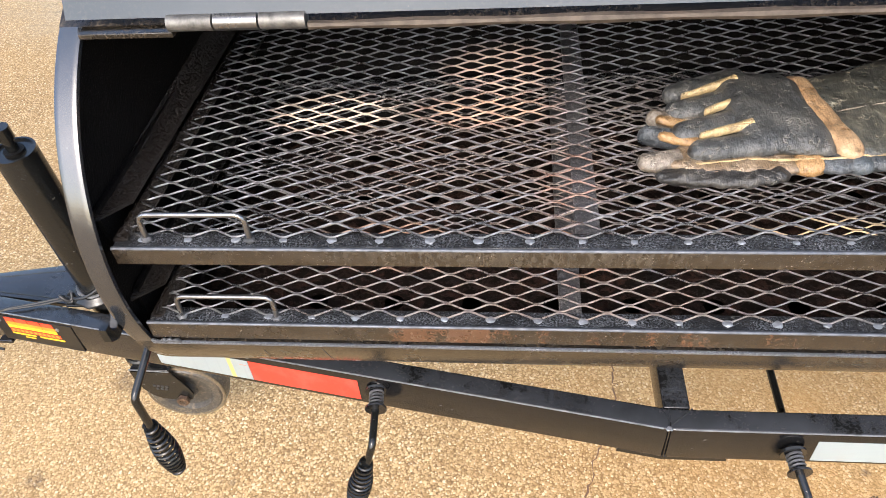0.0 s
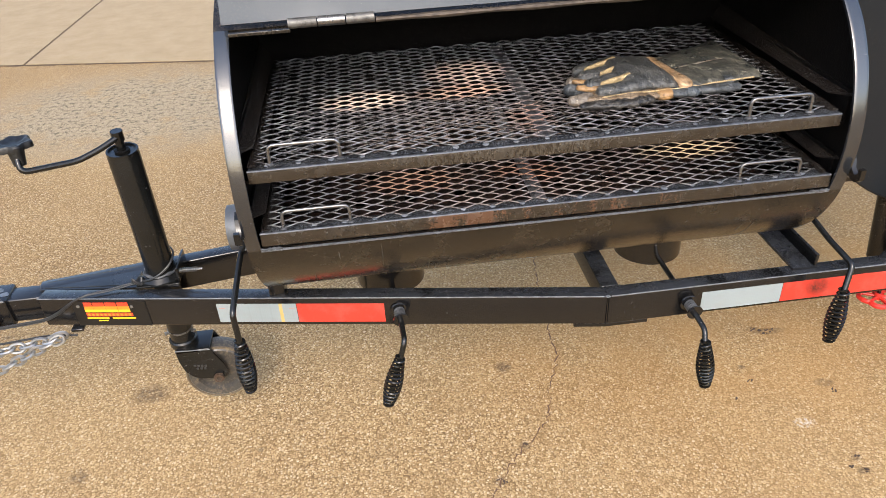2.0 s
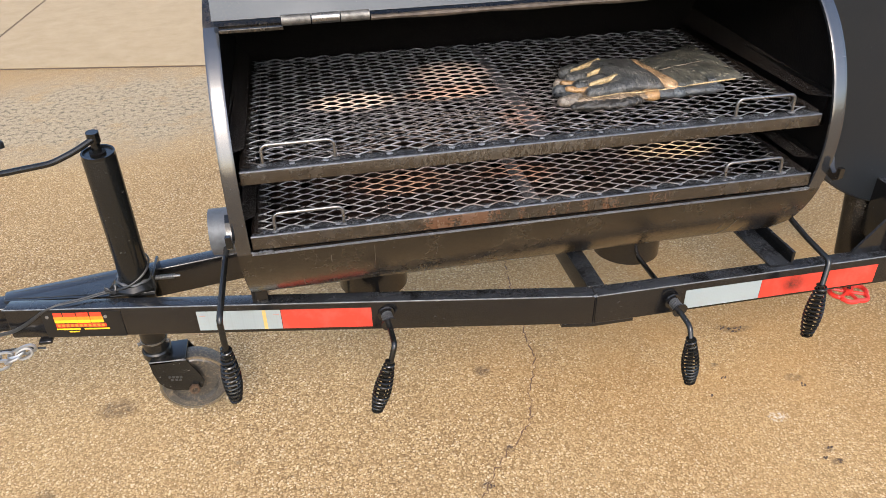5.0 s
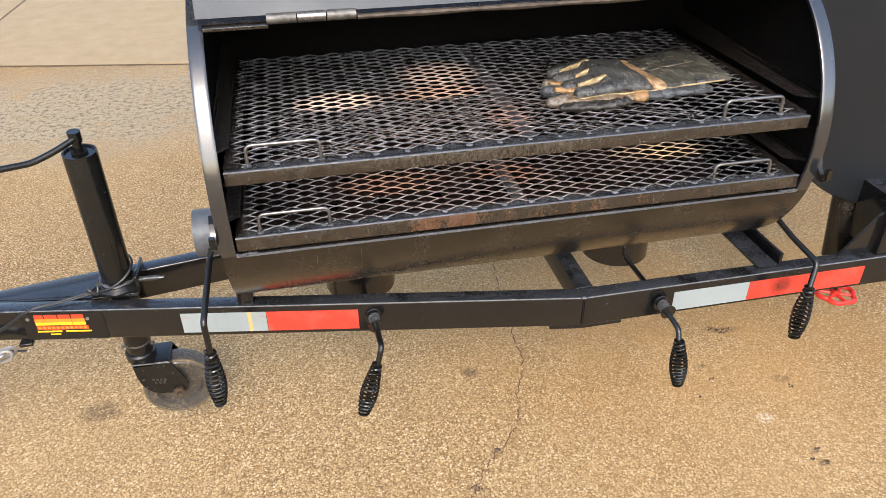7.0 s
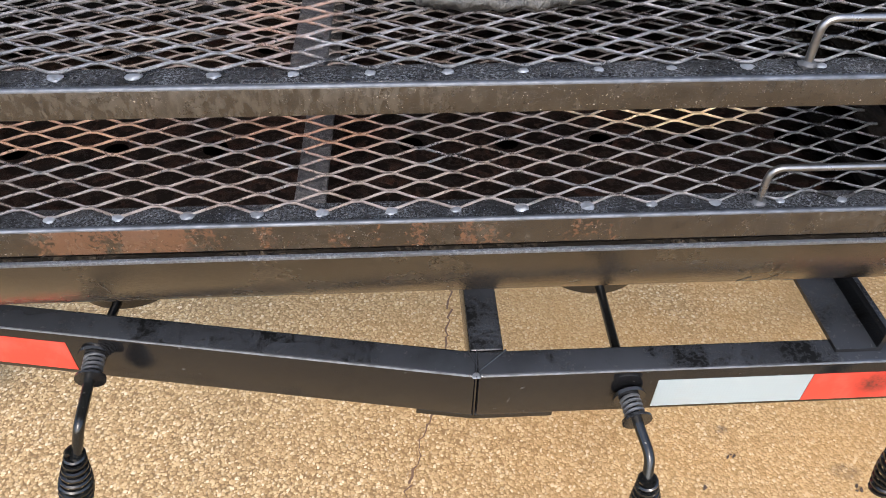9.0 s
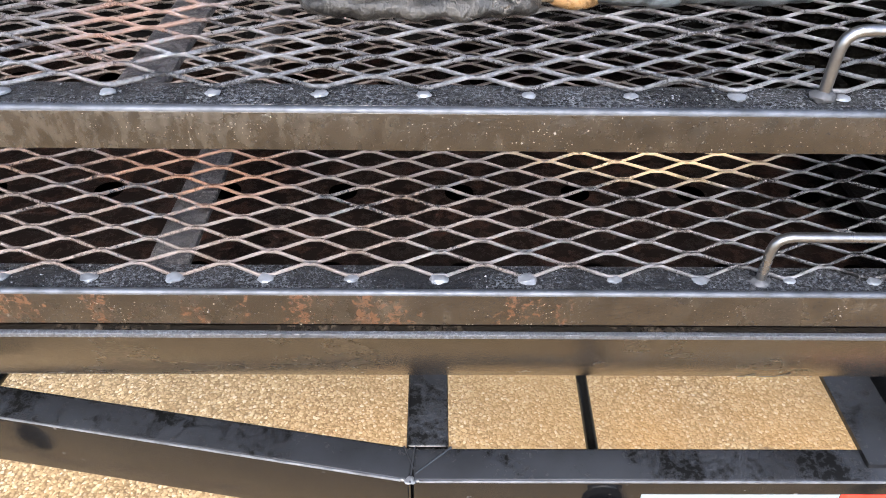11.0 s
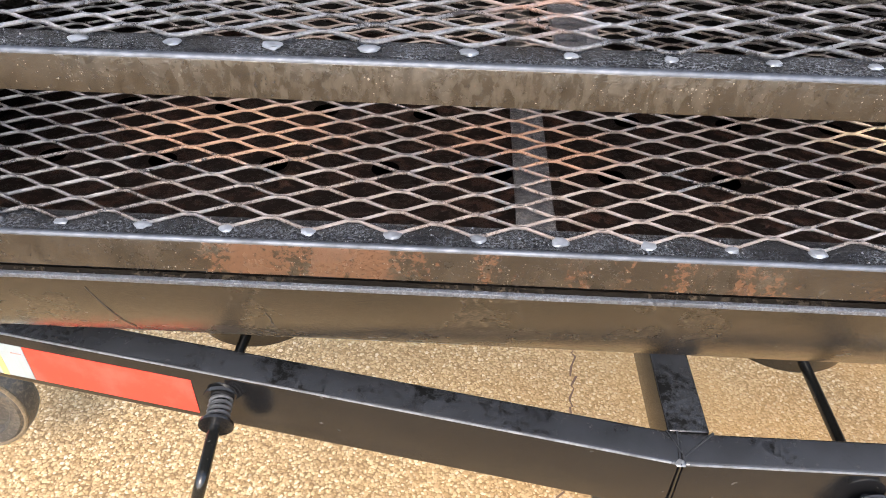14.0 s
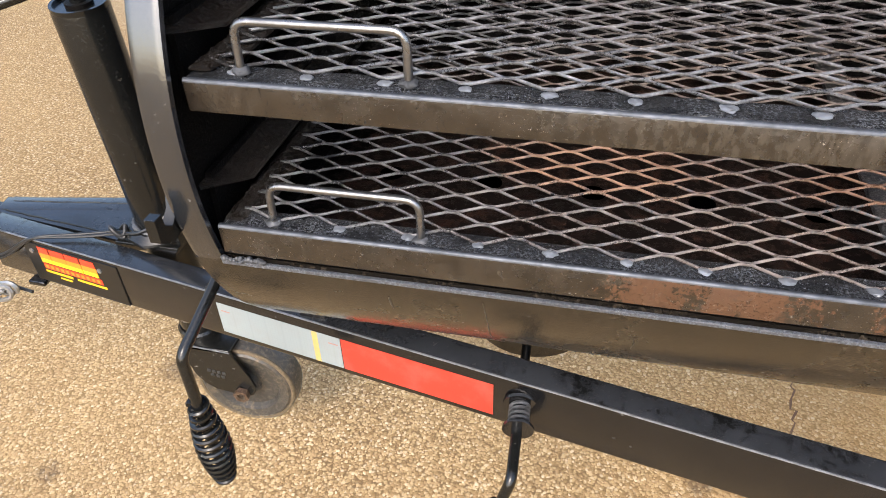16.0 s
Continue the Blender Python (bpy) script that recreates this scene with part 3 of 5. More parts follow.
# pebbles of the aggregate, standing a little proud of the matrix
def pebbles(x0, x1, y0, y1, cell, seed):
    rng = np.random.default_rng(seed)
    gx, gy = np.meshgrid(np.arange(x0, x1, cell), np.arange(y0, y1, cell * 0.87))
    gx = gx + (np.arange(gx.shape[0]) % 2)[:, None] * cell / 2
    cx = gx.ravel() + rng.uniform(-0.38, 0.38, gx.size) * cell
    cy = gy.ravel() + rng.uniform(-0.38, 0.38, gx.size) * cell
    edge = np.minimum(np.minimum(cx - x0, x1 - cx), np.minimum(cy - y0, y1 - cy))
    keep = (rng.random(cx.size) < np.clip(edge / 0.35, 0.0, 0.82))
    cx, cy = cx[keep], cy[keep]
    n = cx.size
    ra = rng.uniform(0.34, 0.80, n) * cell
    rb = ra * rng.uniform(0.55, 0.95, n)
    turn = rng.uniform(0, math.pi, n)
    tall = rng.uniform(0.0002, 0.0007, n)
    k = 5
    verts = np.zeros((n, 2 * k + 1, 3))
    for i in range(k):
        t = 2 * math.pi * i / k
        w = rng.uniform(0.68, 1.22, n)
        for ring, (scale, hgt) in enumerate(((1.0, -0.3), (0.70, 0.85))):
            u, v = np.cos(t) * ra * w * scale, np.sin(t) * rb * w * scale
            verts[:, ring * k + i, 0] = cx + u * np.cos(turn) - v * np.sin(turn)
            verts[:, ring * k + i, 1] = cy + u * np.sin(turn) + v * np.cos(turn)
            verts[:, ring * k + i, 2] = tall * hgt
    verts[:, 2 * k, 0], verts[:, 2 * k, 1], verts[:, 2 * k, 2] = cx, cy, tall
    faces = []
    for i in range(k):
        j = (i + 1) % k
        faces += [(i, j, k + j), (i, k + j, k + i), (k + i, k + j, 2 * k)]
    tris = (np.array(faces)[None, :, :] + (np.arange(n) * (2 * k + 1))[:, None, None]).reshape(-1, 3)
    me = bpy.data.meshes.new("aggregate_stones")
    me.from_pydata(verts.reshape(-1, 3).tolist(), [], tris.tolist())
    me.polygons.foreach_set("use_smooth", [True] * len(me.polygons))
    me.materials.append(STONE)
    ob = new("aggregate_stones", me)
    ob.parent = ground
    ob["kind"] = "stuff"
    ob["label"] = "small tan and brown stones set in the driveway"
    return ob


pebbles(-1.1, 1.6, -0.42, 1.0, 0.0062, 4)

# crumbs of bark and dry leaf
bm = bmesh.new()
spots = [(1.269, 0.376), (1.255, 0.381), (1.247, 0.372), (1.232, 0.385), (1.221, 0.391), (1.233, -0.117), (1.236, -0.080), (1.214, -0.105), (0.418, -0.010), (0.497, 0.083), (0.425, -0.021), (-0.86, 0.66), (1.12, 0.20), (1.05, 0.14), (1.31, 0.13)]
for cx, cy in spots:
    for q in range(3):
        r = random.uniform(0.0016, 0.0042)
        ox, oy, tw = cx + random.uniform(-0.008, 0.008), cy + random.uniform(-0.006, 0.006), random.uniform(0, 3.1)
        ring = []
        for k in range(6):
            t = 2 * math.pi * k / 6
            u, v = math.cos(t) * r * random.uniform(0.8, 1.5), math.sin(t) * r * random.uniform(0.35, 0.8)
            ring.append((ox + u * math.cos(tw) - v * math.sin(tw), oy + u * math.sin(tw) + v * math.cos(tw)))
        lo = [bm.verts.new((x, y, 0.0004)) for x, y in ring]
        hi = [bm.verts.new((x, y, 0.0022 + random.uniform(0, 0.0016))) for x, y in ring]
        bm.faces.new(hi)
        for k in range(6):
            bm.faces.new((lo[k], lo[(k + 1) % 6], hi[(k + 1) % 6], hi[k]))
part("leaf_crumbs", bm, plain("dark_leaf_crumb", (0.07, 0.042, 0.025), 0.85), ground, "dark crumbs of dry leaf and bark")["kind"] = "stuff"

# the smoother slabs beyond the long joint
NEAR_JOINT = [(-12.0, 5.49), (-1.84, 3.49), (12.0, 0.763)]
FAR_JOINT = [(-12.0, 7.89), (-1.76, 5.23), (12.0, 1.65)]
END_LINE = [(-12.0, 16.0), (-1.40, 16.0), (12.0, 16.0)]
JOINT = plain("joint_dirt", (0.10, 0.062, 0.034), 0.95)


def slab(corners, gap=0.008):
    """A cast slab whose edges stand back from the joints."""
    c = sum((Vector(p) for p in corners), Vector((0, 0))) / 4
    bm = bmesh.new()
    pts = []
    for k, p in enumerate(corners):
        a, b = Vector(corners[k - 1]) - Vector(p), Vector(corners[(k + 1) % 4]) - Vector(p)
        pts.append(Vector(p) + (a.normalized() + b.normalized()) * gap)
    low = [bm.verts.new((p.x, p.y, -0.05)) for p in pts]
    top = [bm.verts.new((p.x, p.y, 0.005)) for p in pts]
    bm.faces.new(top)
    bm.faces.new(list(reversed(low)))
    for k in range(4):
        bm.faces.new((low[k], low[(k + 1) % 4], top[(k + 1) % 4], top[k]))
    return tagged(part("pavement", bm, CONCRETE), "pale tan broom-finished concrete slab with narrow joints", "pavement", "concrete slabs", "structure")


for near, far in ((NEAR_JOINT, FAR_JOINT), (FAR_JOINT, END_LINE)):
    for k in (0, 1):
        slab([near[k], near[k + 1], far[k + 1], far[k]])
for line in (NEAR_JOINT, FAR_JOINT, [NEAR_JOINT[1], FAR_JOINT[1], END_LINE[1]]):
    pts = [Vector(a).lerp(Vector(b), i / 300) for a, b in zip(line, line[1:]) for i in range(300)]
    part("joint", strip(bmesh.new(), [(p.x, p.y) for p in pts], 0.026, 0.0022, 0.5), JOINT, ground, "dark dirt-filled joint")


# ---- smoker barrel ----
YC, ZC, R = 0.286, 0.775, 0.305
X0, X1 = -0.024, 1.066           # outer faces of the end plates
OX0, OX1 = 0.000, 1.041         # the opening, along the barrel
A0, A1 = -17.8, 57.0             # the opening, degrees up from the front


def on_barrel(deg, r=R, x=0.0):
    a = radians(deg)
    return Vector((x, YC - r * math.cos(a), ZC + r * math.sin(a)))


def shell_piece(x0, x1, a0, a1, r, thick, n=64, nx=1):
    """A bent plate between two angles, with thickness."""
    bm = bmesh.new()
    k = max(2, int(n * (a1 - a0) / 360))
    grid = []
    for rr in (r, r - thick):
        grid.append([[bm.verts.new(on_barrel(a0 + (a1 - a0) * i / k, rr, x0 + (x1 - x0) * j / nx)) for j in range(nx + 1)] for i in range(k + 1)])
    o, q = grid
    for i in range(k):
        for j in range(nx):
            bm.faces.new((o[i][j], o[i][j + 1], o[i + 1][j + 1], o[i + 1][j]))
            bm.faces.new((q[i][j], q[i + 1][j], q[i + 1][j + 1], q[i][j + 1]))
    for i in range(k):
        bm.faces.new((o[i][0], o[i + 1][0], q[i + 1][0], q[i][0]))
        bm.faces.new((o[i][nx], q[i][nx], q[i + 1][nx], o[i + 1][nx]))
    for j in range(nx):
        bm.faces.new((o[0][j], q[0][j], q[0][j + 1], o[0][j + 1]))
        bm.faces.new((o[k][j], o[k][j + 1], q[k][j + 1], q[k][j]))
    return bm


smoker = thing("barrel_smoker", "black steel barrel smoker, lid swung open, on a trailer", "smoker")
part("shell", shell_piece(X0, X1, A1, 360 + A0, R, 0.006, 96), BARREL, smoker)
for x0, x1 in ((X0, OX0), (OX1, X1)):
    secs = []
    for i in range(41):
        deg = A0 + (A1 - A0) * i / 40
        ring = [on_barrel(deg, R - 0.0010 * abs(2 * u / 10 - 1) ** 14, x0 + (x1 - x0) * u / 10) for u in range(11)]
        secs.append(ring + [on_barrel(deg, R - 0.0062, x1), on_barrel(deg, R - 0.0062, x0)])
    part("door_jamb", loft(bmesh.new(), secs), JAMB, smoker, "rolled steel edge beside the opening, dusty black")
for x0, x1 in ((X0 + 0.001, X0 + 0.007), (X1 - 0.007, X1 - 0.001)):
    bm = bmesh.new()
    ring0 = [bm.verts.new(on_barrel(360 * i / 96, R - 0.007, x0)) for i in range(96)]
    ring1 = [bm.verts.new(on_barrel(360 * i / 96, R - 0.007, x1)) for i in range(96)]
    bm.faces.new(ring0)
    bm.faces.new(list(reversed(ring1)))
    for i in range(96):
        bm.faces.new((ring0[i], ring0[(i + 1) % 96], ring1[(i + 1) % 96], ring1[i]))
    part("end_plate", bm, SOOT, smoker)
# lining: soot inside the shell
part("soot_lining", shell_piece(X0 + 0.008, X1 - 0.008, A1 + 0.6, 360 + A0 - 0.6, R - 0.008, 0.002, 96), SOOT, smoker)
# thin dried runs down the front of the shell
def run_down(x, a0, a1, width, mat):
    bm = bmesh.new()
    last = None
    n = 10
    for i in range(n + 1):
        s = i / n
        deg = a0 + (a1 - a0) * s
        w = width * (0.45 + 0.55 * math.sin(math.pi * min(1.0, 0.12 + s * 0.95)) ** 0.5)
        cx = x + 0.0012 * noise.noise(Vector((x * 90, s * 3.0, 0)))
        ring = [bm.verts.new(on_barrel(deg, R + h, cx + k * w / 2)) for k, h in ((-1, 0.0001), (0, 0.0006), (1, 0.0001))]
        if last:
            bm.faces.new((last[0], last[1], ring[1], ring[0]))
            bm.faces.new((last[1], last[2], ring[2], ring[1]))
        last = ring
    return part("dried_run", bm, mat, smoker, "dried run of grease down the shell")


RUN = plain("pale_dried_run", (0.075, 0.064, 0.052), 0.4)
for k in range(12):
    x = random.uniform(0.02, 1.03)
    top = A0 - random.uniform(1.5, 26.0)
    run_down(x, top, top - random.uniform(3.0, 17.0), random.uniform(0.0008, 0.0028), RUN)
# lip along the lower edge of the opening
lipc = on_barrel(A0, R - 0.003)
part("lower_lip", box((OX0, lipc.y - 0.0048, lipc.z - 0.003), (OX1, lipc.y - 0.0012, lipc.z + 0.0006), 0.0006), CUT_EDGE, smoker, "bare cut edge below the opening")
# black strip standing in for the shadow gap behind the cut edge
part("lip_shade_strip", box((OX0, lipc.y - 0.0010, lipc.z - 0.006), (OX1, lipc.y + 0.010, lipc.z - 0.0025), 0.0005), SOOT, smoker)
for x0, x1 in ((OX0, OX0 + 0.036), (OX1 - 0.036, OX1)):
    bm = bmesh.new()
    for i in range(15):
        at = Vector((x0 + (x1 - x0) * i / 14, lipc.y - 0.0035 + random.uniform(-0.0012, 0.0012), lipc.z + 0.0018 + random.uniform(-0.0008, 0.0008)))
        g = bmesh.ops.create_icosphere(bm, subdivisions=2, radius=random.uniform(0.0016, 0.0029))
        for v in g["verts"]:
            v.co = at + v.co * (1 + 0.3 * noise.noise(v.co * 600 + at * 300))
    part("weld_bead", bm, WELD, smoker, "lumpy bright weld bead")

# lid, swung up about its hinge
hinge = on_barrel(A1, R + 0.004)
TURNED = 150.0
bm = shell_piece(-0.008, OX1 + 0.004, A0, A1 - 0.8, R + 0.001, 0.006, 96)
rot = Matrix.Translation(hinge) @ Matrix.Rotation(radians(-TURNED), 4, "X") @ Matrix.Translation(-hinge)
bm.transform(rot)
lid = part("lid", bm, SATIN, smoker, "grey-black satin lid standing open")
part("hinge_leaf", box((0.0, hinge.y - 0.010, hinge.z - 0.012), (0.100, hinge.y + 0.008, hinge.z - 0.006), 0.001), BARREL, smoker)
for i, (a, b) in enumerate(((0.098, 0.144), (0.146, 0.190), (0.192, 0.238), (0.800, 0.846), (0.848, 0.892), (0.894, 0.940))):
    part("hinge_knuckle", bar([(a, hinge.y - 0.006, hinge.z + 0.002), (b, hinge.y - 0.006, hinge.z + 0.002)], 0.0085, 14), HINGE if i != 1 else ROD, smoker, "short round steel hinge barrel")
bm = bmesh.new()
xs = [0.24 + i * 0.02 for i in range(40)]
sweep(bm, [(x, hinge.y - 0.010, hinge.z - 0.002) for x in xs], [0.0048 + 0.0008 * math.sin(x * 40) for x in xs], 8)
part("lid_edge", bm, BRONZE, smoker, "bare bronze-coloured edge rod by the hinge")

# rails that carry the grates: angle irons with a turned-up guide
for z in (0.836, 0.714):
    d0 = 0.02
    for side in (0, 1):
        bm = bmesh.new()
        if side == 0:
            add_box(bm, (X0 + 0.009, 0.004 + d0, z - 0.036), (0.026, 0.565, z - 0.031))
            add_box(bm, (X0 + 0.009, 0.004 + d0, z - 0.031), (X0 + 0.014, 0.565, z + 0.03))
        else:
            add_box(bm, (1.000, 0.004 + d0, z - 0.036), (X1 - 0.009, 0.565, z - 0.031))
            add_box(bm, (X1 - 0.014, 0.004 + d0, z - 0.031), (X1 - 0.009, 0.565, z + 0.03))
        part("grate_rail", bm, SOOT, smoker, "soot-black angle iron rail")
        # guide above the grate, leaning out from the end plate
        bm = bmesh.new()
        xa, xb = (X0 + 0.009, 0.010) if side == 0 else (X1 - 0.009, 1.037)
        prof = [(xa, z + 0.046), (xb, z + 0.016), (xb, z + 0.011), (xa, z + 0.041)]
        y0, y1 = 0.060 if z > 0.8 else 0.050, 0.555
        front = [bm.verts.new((prof[0][0], 0.012, prof[0][1] - 0.02)), bm.verts.new((prof[1][0], y0, prof[1][1])), bm.verts.new((prof[2][0], y0, prof[2][1])), bm.verts.new((prof[3][0], 0.012, prof[3][1] - 0.02))]
        back = [bm.verts.new((x, y1, zz)) for x, zz in prof]
        for k in range(4):
            bm.faces.new((front[k], front[(k + 1) % 4], back[(k + 1) % 4], back[k]))
        bm.faces.new(list(reversed(front)))
        bm.faces.new(back)
        part("guide_rail", bm, GUIDE, smoker, "greasy black sloping guide strip")
        part("guide_edge", bar([(xa, 0.0125, z + 0.0225), (xb, y0, z + 0.0130), (xb, y1, z + 0.0130)], 0.0016, 8), GUIDE, smoker, "greasy worn edge of the guide")

# reverse-flow plate under the grates, with drain holes
bm = bmesh.new()
plate_z = 0.632
yh = math.sqrt((R - 0.011) ** 2 - (plate_z - ZC) ** 2)
nx, ny = 210, 104
holes = [(0.07 + 0.104 * i, y) for i in range(10) for y in (0.11, 0.22, 0.33, 0.44)]
vs = {}
for i in range(nx + 1):
    for j in range(ny + 1):
        vs[i, j] = bm.verts.new((X0 + 0.009 + (X1 - X0 - 0.018) * i / nx, YC - yh + 2 * yh * j / ny, plate_z))
for i in range(nx):
    for j in range(ny):
        c = (vs[i, j].co + vs[i + 1, j + 1].co) / 2
        if all(math.hypot(c.x - hx - (0.03 if hy > 0.3 else 0), c.y - hy) > 0.0130 for hx, hy in holes):
            bm.faces.new((vs[i, j], vs[i + 1, j], vs[i + 1, j + 1], vs[i, j + 1]))
bmesh.ops.delete(bm, geom=[v for v in bm.verts if not v.link_faces], context="VERTS")
for v in bm.verts:
    for hx, hy in holes:
        c = Vector((hx + (0.03 if hy > 0.3 else 0), hy, plate_z))
        d = v.co - c
        if 0 < d.length < 0.0170 and v.is_boundary:
            v.co = c + d.normalized() * 0.0130
PLATE_GREASE = make_crust("greasy_baffle_steel", (0.010, 0.0072, 0.006), (0.075, 0.030, 0.018), 0.7, 0.25, 0.0020, 60.0)
PLATE_GREASE.node_tree.nodes["Principled BSDF"].inputs["Specular IOR Level"].default_value = 0.15
part("baffle_plate", bm, PLATE_GREASE, smoker, "sooty steel plate with round drain holes")

PIPE_GREY = make_steel("dull_grey_pipe", (0.10, 0.11, 0.125), 0.5, 0.3, 0.4)
# latch hooks at both ends of the opening
for x, s, dy, mt in ((X0 - 0.001, -1, 0.0, JACK_BLACK), (X1 + 0.001, 1, -0.006, BARREL)):
    prof = [(0.014, 0.754), (-0.002, 0.747), (-0.008, 0.730), (-0.018, 0.722), (-0.026, 0.727), (-0.027, 0.738), (-0.036, 0.738), (-0.036, 0.718), (-0.024, 0.709), (-0.008, 0.711), (0.010, 0.730)]
    bm = bmesh.new()
    v0 = [bm.verts.new((x, y + dy, z)) for y, z in prof]
    v1 = [bm.verts.new((x + s * 0.009, y + dy, z)) for y, z in prof]
    for k in range(len(prof)):
        q = (k + 1) % len(prof)
        bm.faces.new((v0[k], v0[q], v1[q], v1[k]))
    bm.faces.new(v1)
    bm.faces.new(list(reversed(v0)))
    part("latch_hook", bm, mt, smoker, "bent steel latch hook")

# vent pipe on the end plate
def pipe(a, b, r, thick=0.005, segs=40):
    a, b = Vector(a), Vector(b)
    ax = (b - a).normalized()
    u = ax.orthogonal().normalized()
    w = ax.cross(u)
    bm = bmesh.new()
    rings = []
    for p, rr in ((a, r), (b, r), (b, r - thick), (a, r - thick)):
        rings.append([bm.verts.new(p + (u * math.cos(2 * math.pi * k / segs) + w * math.sin(2 * math.pi * k / segs)) * rr) for k in range(segs)])
    for i in range(4):
        r0, r1 = rings[i], rings[(i + 1) % 4]
        for k in range(segs):
            bm.faces.new((r0[k], r0[(k + 1) % segs], r1[(k + 1) % segs], r1[k]))
    return bm


part("drain_pipe", pipe((X0 - 0.001, 0.205, 0.615), (X0 - 0.068, 0.205, 0.615), 0.046), PIPE_GREY, smoker, "short grey pipe stub on the end plate")
for x in (0.221, 0.829):
    part("grease_outlet", pipe((x, YC, 0.485), (x, YC, 0.399), 0.077), BLACK, smoker, "wide black pipe stub under the barrel")


# ---- spring-wire handles ----
def spring_handle(label, rod, top, bottom, r_max=0.0168, turns=13.5, collar=None):
    h = part("spring_handle", bar(rounded(rod, 0.010), 0.0058, 12), JACK_BLACK, smoker, label)
    part("grip", coil(top, bottom, lambda s: 0.0078 + (r_max - 0.0078) * math.sin(math.pi * (0.05 + 0.88 * s ** 1.15)) ** 1.35, turns, 0.0025, 14), JACK_BLACK, h, "black coiled spring-wire grip")
    t, b = Vector(top), Vector(bottom)
    part("grip_core", bar([t, t.lerp(b, 0.98)], 0.0058, 10), JACK_BLACK, h)
    if collar:
        a, c = Vector(collar[0]), Vector(collar[1])
        part("spring", coil(a, c, lambda s: 0.0098, 5, 0.0021), WELD, h, "short coil spring on the rod")
        d = (c - a).normalized()
        part("washer", bar([c, c + d * 0.003], 0.0165, 20), BLACK, h)
        part("flange", bar([a - d * 0.002, a + d * 0.002], 0.018, 20), BLACK, h)
    return h


spring_handle("black damper handle with a coiled grip, hanging beside the barrel", [(-0.064, 0.17, 0.60), (-0.064, 0.115, 0.605), (-0.078, 0.002, 0.548), (-0.078, 0.002, 0.478)],
              (-0.078, 0.002, 0.486), (-0.082, 0.010, 0.346))
spring_handle("black valve handle with a coiled grip on the tongue beam", [(0.222, 0.213, 0.415), (0.228, 0.110, 0.434), (0.233, 0.020, 0.423), (0.221, 0.011, 0.383)],
              (0.221, 0.011, 0.390), (0.185, 0.007, 0.264), collar=((0.2285, 0.106, 0.4335), (0.2308, 0.078, 0.4305)))
spring_handle("black valve handle with a coiled grip on the main beam", [(0.829, 0.213, 0.415), (0.820, 0.029, 0.428), (0.833, -0.034, 0.404), (0.830, -0.049, 0.380)],
              (0.830, -0.049, 0.388), (0.847, -0.051, 0.263), collar=((0.8205, 0.027, 0.4275), (0.8228, 0.000, 0.4245)))
spring_handle("black damper handle with a coiled grip crossing the beam", [(1.074, 0.19, 0.60), (1.098, 0.03, 0.545), (1.112, -0.035, 0.526), (1.094, -0.055, 0.476)],
              (1.094, -0.055, 0.484), (1.093, -0.056, 0.352))


# ---- grates ----
PITCH, ROWH = 0.0525, 0.0236


SECTION = [(-0.92, 0.95), (0.92, 0.95), (1.20, 0.0), (0.92, -0.95), (-0.92, -0.95), (-1.20, 0.0)]     # a worn strand


def expanded_mesh(x0, x1, start, y0, y1, z):
    """Expanded steel: slit strands that meet in flat bonds, each tipped towards the front."""
    bm = bmesh.new()
    w, t = 0.00098, 0.00118
    ny = int((y1 - y0) / (ROWH / 2))
    nx = int((x1 - start) / (PITCH / 2)) + 1
    tip, twist = radians(8), radians(34)
    for j in range(ny):
        prev = None
        for i in range(nx + 1):
            odd = (i + j) % 2
            for s in (-1, 1):
                x = start + i * PITCH / 2 + s * 0.0036 + random.uniform(-0.0004, 0.0004)
                if x < x0 or x > x1:
                    continue
                y = y0 + (j + odd) * ROWH / 2 + (0.0018 if odd == 0 else -0.0018)
                zz = z + (0.0012 if odd else -0.0004)
                lean = tip - twist * (s if odd else -s) + random.uniform(-0.12, 0.12)
                cl, sl = math.cos(lean), math.sin(lean)
                ring = [bm.verts.new((x, y + u * w * cl - v * t * sl, zz + u * w * sl + v * t * cl)) for u, v in SECTION]
                if prev:
                    for k in range(6):
                        bm.faces.new((prev[k], prev[(k + 1) % 6], ring[(k + 1) % 6], ring[k]))
                else:
                    bm.faces.new(list(reversed(ring)))
                prev = ring
        bm.faces.new(prev)
    return bm


def blob(p, r, flat=0.5, seed=0):
    """A flattened, uneven lump of weld."""
    bm = bmesh.new()
    bmesh.ops.create_icosphere(bm, subdivisions=3, radius=r)
    off = Vector((seed * 1.7, seed * 0.9, 0))
    for v in bm.verts:
        v.co *= 1 + 0.34 * noise.noise(v.co / r * 1.5 + off) + 0.12 * noise.noise(v.co / r * 4.0 + off)
        v.co.x *= 1.15
        v.co.z *= flat
        v.co += Vector(p)
    return bm


